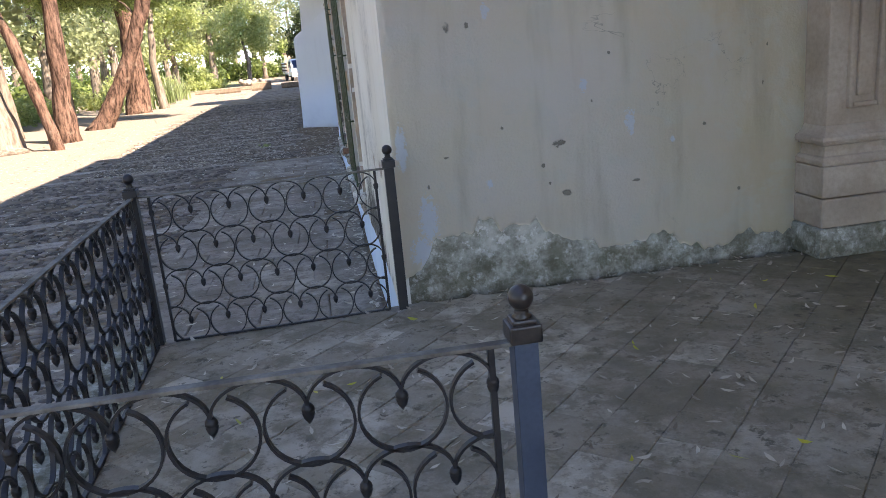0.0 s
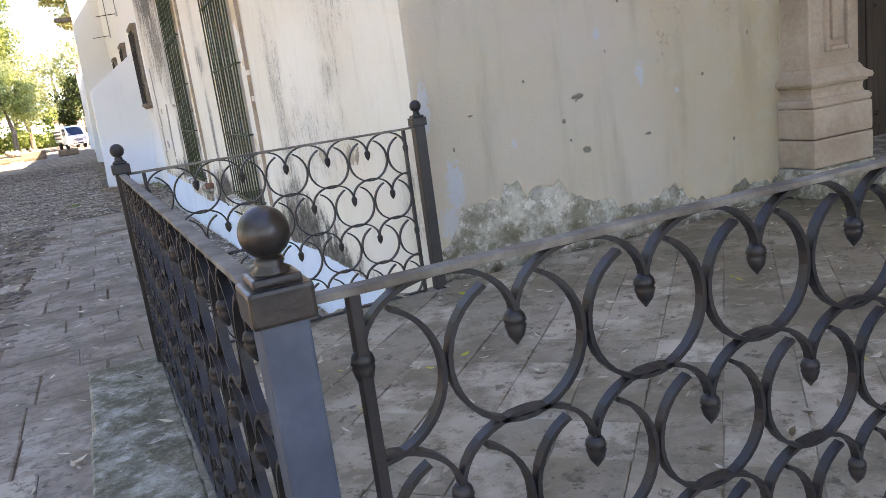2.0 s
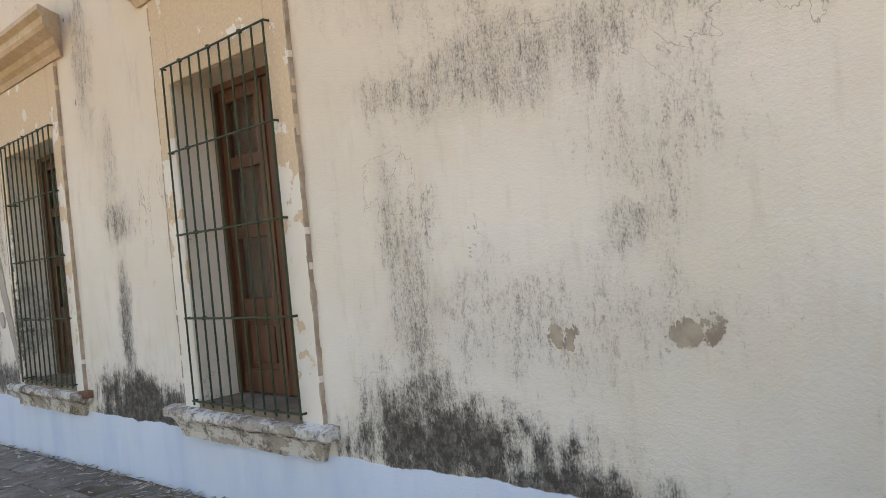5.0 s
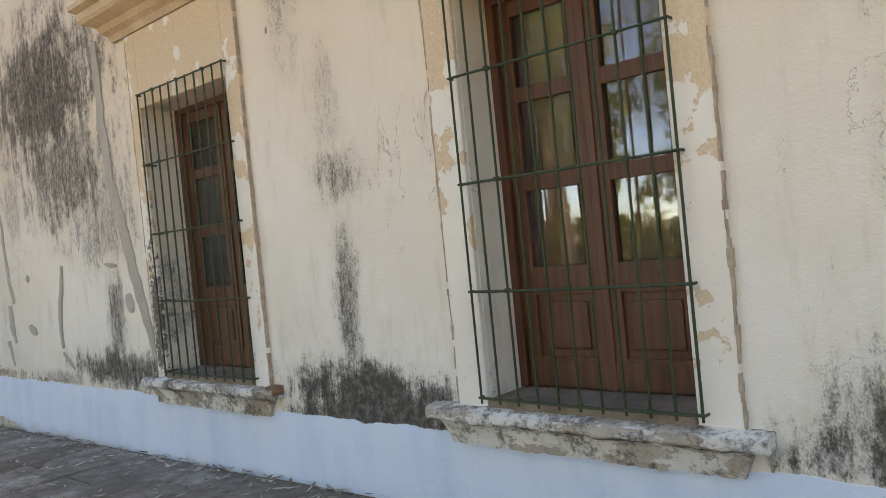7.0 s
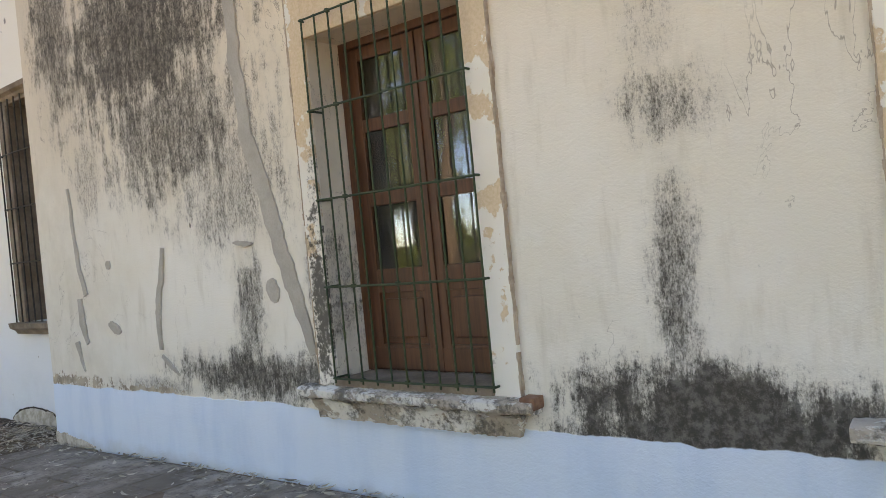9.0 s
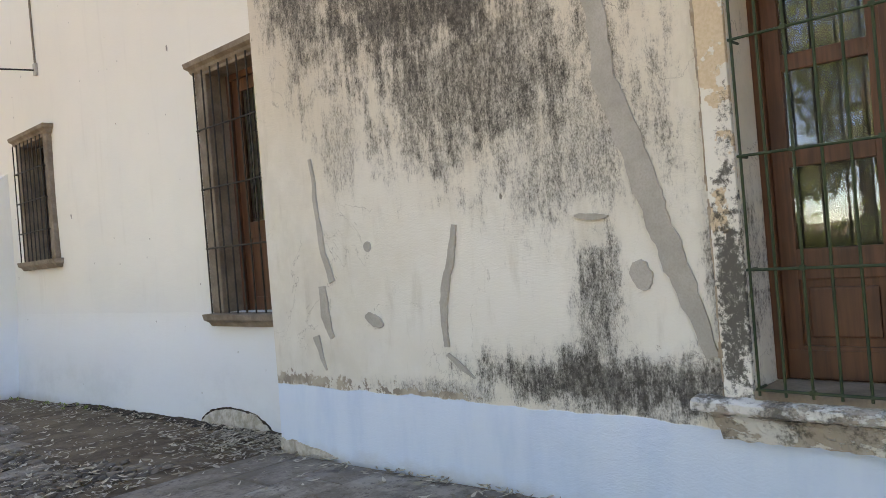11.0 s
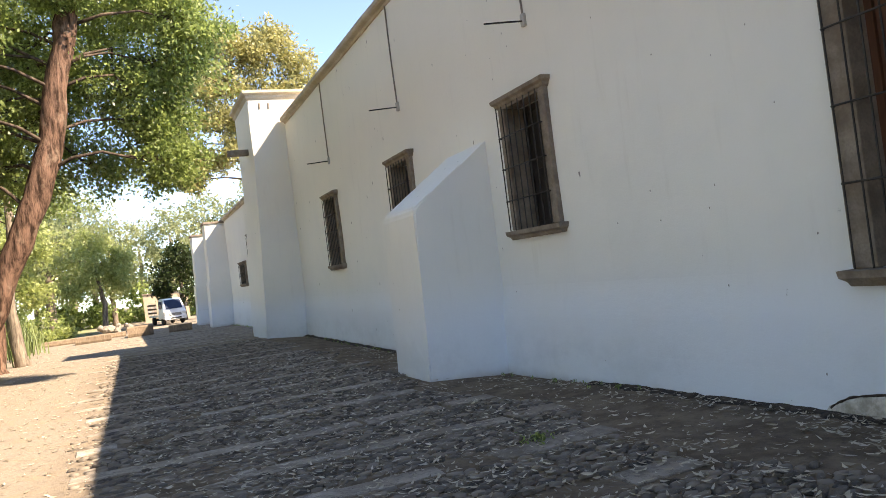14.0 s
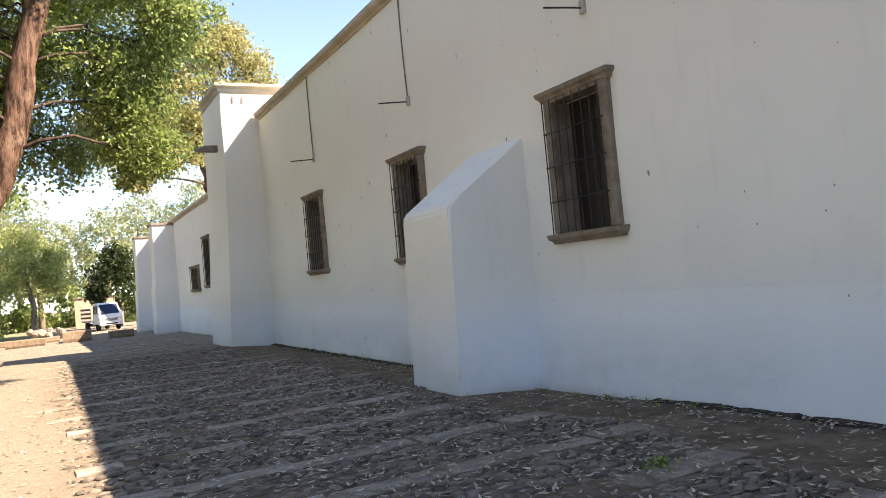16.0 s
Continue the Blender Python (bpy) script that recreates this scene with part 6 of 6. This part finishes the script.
rnd = random.Random(11)
SIDE, HALF = 0.187, math.sqrt(0.5)
tiles = [slab_mesh(i, SIDE - 0.0015, SIDE - 0.0015, 0.03, 0.0025) for i in range(5)]
rest_v, rest_f = [], []
for i in range(-30, 40):
    for j in range(-30, 40):
        x, y = 0.5 + (i + j) * SIDE * HALF, 2.0 + (i - j) * SIDE * HALF
        if not (-0.86 < x < 5.2 and -1.2 < y < 3.47):
            continue
        z = rnd.uniform(-0.002, 0.0015)
        if x < 2.35 and 0.95 < y:
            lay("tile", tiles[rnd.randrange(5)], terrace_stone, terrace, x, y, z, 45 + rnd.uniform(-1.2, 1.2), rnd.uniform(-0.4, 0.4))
        else:
            k, q = len(rest_v), (SIDE - 0.006) * HALF
            rest_v += [(x - q, y, z), (x, y - q, z), (x + q, y, z), (x, y + q, z)] + [(x - q, y, -0.03), (x, y - q, -0.03), (x + q, y, -0.03), (x, y + q, -0.03)]
            rest_f += [(k, k + 1, k + 2, k + 3)] + [(k + a, k + b, k + 4 + b, k + 4 + a) for a, b in ((0, 1), (1, 2), (2, 3), (3, 0))]
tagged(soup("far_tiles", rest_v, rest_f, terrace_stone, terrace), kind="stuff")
edge = [slab_mesh(20 + i, 0.25, 0.62, 0.16) for i in range(3)]
for i in range(13):
    lay("edge_stone", edge[i % 3], mortar, terrace, -0.995, 3.25 - 0.625 * i, 0.004)
for i in range(2):
    lay("edge_stone", slab_mesh(60 + i, 0.62, 0.12, 0.16), path_stone, terrace, -0.55 + 0.63 * i, 3.515, -0.004)
walk_slabs = {}
rows_y = 3.58
k = 0
while rows_y < 15.6:
    dep = rnd.choice((0.42, 0.5, 0.58))
    x = 0.26
    while x > -1.6:
        wid = rnd.choice((0.38, 0.5, 0.66))
        key = (wid, dep, rnd.randrange(2))
        if key not in walk_slabs:
            walk_slabs[key] = slab_mesh(100 + k, wid - 0.005, dep - 0.005)
            k += 1
        cy = rows_y + dep / 2
        lay("paving_slab", walk_slabs[key], path_stone, pavement, x - wid / 2, cy, ground_z(cy) + rnd.uniform(-0.004, 0.006), rnd.uniform(-1.0, 1.0), -0.9 + rnd.uniform(-0.4, 0.4))
        x -= wid
    rows_y += dep
STRIPS = [4.9, 6.4, 7.8, 9.25, 10.75, 12.2, 13.55, 15.9, 17.4, 18.8, 20.2, 21.6, 23.15, 24.5, 25.95, 27.3, 28.75, 30.3, 31.9, 33.5, 35.2, 37.0, 38.9, 40.8, 42.8, 44.9, 47.0, 49.3, 51.8, 54.5]
strip_slabs = [slab_mesh(300 + i, 0.62, 0.34) for i in range(4)] + [slab_mesh(310 + i, 0.45, 0.30) for i in range(3)]
cobbles = tagged(part("cobble_yard", block(-5.4, -1.8, 3.0, 38.0, -1.5, -1.3), earth), "yard of dark river cobbles crossed by slab strips", "pavement", kind="structure")
for sy in STRIPS:
    x = -1.85 if sy < 15.7 else -0.7 + 0.3 * math.sin(sy)
    while x > -5.2:
        me = strip_slabs[rnd.randrange(7)]
        if rnd.random() < 0.88:
            lay("strip_slab", me, strip_stone, cobbles, x - 0.3, sy + rnd.uniform(-0.04, 0.04) + 0.02 * (x + 3), ground_z(sy) + rnd.uniform(-0.004, 0.012), rnd.uniform(-3, 3), -0.9)
        x -= 0.6 if me in strip_slabs[:4] else 0.44


def stone_points():
    """Places of single cobbles between the strips."""
    rng = np.random.default_rng(17)
    out, y = [], 3.8
    while y < 39:
        near = min(abs(y - s) for s in STRIPS)
        if near > 0.21:
            right = -1.85 if y < 15.7 else -0.75 + 0.25 * math.sin(y * 1.3)
            x = right + rng.uniform(-0.1, 0.1)
            while x > -5.25 + rng.uniform(-0.3, 0.3):
                out.append((x, y + rng.uniform(-0.02, 0.02), rng.uniform(0.045, 0.085), rng.uniform(0.027, 0.042)))
                x -= out[-1][2] * 2 + 0.004
        y += 0.078 if y < 28 else 0.1
    return out


DOME = [(math.cos(a) * r, math.sin(a) * r, h) for r, h in ((1.0, -0.35), (0.86, 0.45)) for a in (2 * math.pi * k / 7 for k in range(7))] + [(0, 0, 0.8)]
DOME_FACES = [(k, (k + 1) % 7, 7 + (k + 1) % 7, 7 + k) for k in range(7)] + [(7 + k, 7 + (k + 1) % 7, 14) for k in range(7)]
stones, single, bulk_v, bulk_f = stone_points(), [], [], []
rng = np.random.default_rng(23)
near_me = []
for i in range(6):
    me = bpy.data.meshes.new("cobble")
    me.from_pydata([(a * (1 + rng.uniform(-0.15, 0.15)), b * (1 + rng.uniform(-0.15, 0.15)), c + rng.uniform(-0.12, 0.12)) for a, b, c in DOME], [], DOME_FACES)
    me.polygons.foreach_set("use_smooth", [True] * len(me.polygons))
    me.materials.append(cobble)
    near_me.append(me)
for i, (x, y, rx, ry) in enumerate(stones):
    z = ground_z(y) - 0.004 + rng.uniform(-0.008, 0.008)
    turn = rng.uniform(-0.5, 0.5)
    if 18.6 < y < 20.1 and -2.6 < x < -1.0 and len(single) < 300:
        o = new("cobble", near_me[i % 6])
        o.parent = cobbles
        o.matrix_basis = pose(x, y, z, 0, 0, math.degrees(turn)) @ Matrix.Diagonal((rx, ry, 0.027, 1))
        single.append(o)
        continue
    k, c, s = len(bulk_v), math.cos(turn), math.sin(turn)
    j = rng.uniform(0.78, 1.18, size=15)
    bulk_v += [(x + (a * rx * c - b * ry * s) * q, y + (a * rx * s + b * ry * c) * q, z + h * 0.027 * q) for (a, b, h), q in zip(DOME, j)]
    bulk_f += [tuple(k + v for v in f) for f in DOME_FACES]
ob = soup("cobble_field", bulk_v, bulk_f, cobble, cobbles)
ob.data.polygons.foreach_set("use_smooth", [True] * len(ob.data.polygons))
tagged(ob, kind="stuff")


def litter(name, places, size, m, label, seed):
    """Curled fallen leaves lying at places (x, y, z)."""
    rng = np.random.default_rng(seed)
    vs, fs = [], []
    for x, y, z in places:
        a, l = rng.uniform(0, 6.28), size * rng.uniform(0.6, 1.3)
        w, up = l * rng.uniform(0.08, 0.15), l * rng.uniform(0.03, 0.2)
        d, s = Vector((math.cos(a), math.sin(a), rng.uniform(-0.15, 0.15))), Vector((-math.sin(a), math.cos(a), rng.uniform(-0.4, 0.4)))
        o, k = Vector((x, y, z + 0.006)), len(vs)
        bend = s * l * rng.uniform(-0.12, 0.12)
        for f, g in ((-0.5, 0.0), (-0.22, 0.85), (0.12, 1.0), (0.5, 0.0)):
            c = o + d * l * f + bend * (4 * f * f - 0.5) + Vector((0, 0, up * (1.6 * f) ** 2))
            vs += [tuple(c)] if g == 0 else [tuple(c + s * w * g), tuple(c - s * w * g)]
        fs += [(k, k + 2, k + 1), (k + 1, k + 2, k + 4, k + 3), (k + 3, k + 4, k + 5)]
    return tagged(soup(name, vs, fs, m), label, "fallen leaves", kind="stuff")


rng = np.random.default_rng(31)
pl = []
for _ in range(11000):
    y = 15.7 + 16 * rng.random() ** 1.4
    x = rng.uniform(-4.8, 0.66) if rng.random() < 0.86 else 0.66 - abs(rng.normal()) * 0.35
    if x < -0.8 or rng.random() < 0.42:
        pl.append((x, y, ground_z(y, x) + (0.02 if x < -0.8 else 0.004)))
for _ in range(1600):
    y = rng.uniform(3.8, 15.6)
    x = 0.27 - abs(rng.normal()) * 0.12 if rng.random() < 0.35 else rng.uniform(-4.8, 0.2)
    pl.append((x, y, ground_z(y) + 0.014))
for _ in range(700):
    pl.append((0.6 - abs(rng.normal()) * 0.35, 16.3 + rng.normal() * 0.5, ground_z(16.3) + 0.02))
litter("leaf_litter", pl, 0.085, leaf_dry, "dry curled leaves strewn over the cobbles", 32)
pl = [(rng.uniform(-9, -5), rng.uniform(12, 60), 0) for _ in range(5000)]
litter("dry_straw", [(x, y, ground_z(y)) for x, y, z in pl], 0.09, leaf_dry, "dry leaves and straw on the sunny ground", 33)
pl = [(rng.uniform(-1.0, 3.6), 0.2 + 3.3 * rng.random(), 0.004) for _ in range(1000)] + [(0.35 + 2 * rng.random(), 3.55 - abs(rng.normal()) * 0.05, 0.004) for _ in range(60)]
litter("terrace_litter", pl, 0.045, leaf_dry, "small dry leaves and crumbs on the terrace", 34)
pl = [(rng.uniform(-0.6, 3.0), 0.9 + 2.5 * rng.random(), 0.004) for _ in range(34)]
litter("yellow_leaves", pl, 0.05, leaf_yellow, "fallen yellow-green leaves on the terrace", 35)
cl = [(0.62 - 0.08 * abs(rng.normal()), rng.uniform(20, 60), 0, 0.022) for _ in range(110)]
cl = [(x, y, ground_z(y, x) + 0.03, r) for x, y, z, r in cl] + [(-1.45 + 0.06 * rng.normal(), 18.9 + 0.06 * rng.normal(), ground_z(18.9) + 0.04, 0.05) for _ in range(12)]
tagged(soup("weeds", *leaf_cloud(rng, cl, 10, 0.022), leaf_green), "small green weeds along the wall and between cobbles", "weeds", kind="stuff")
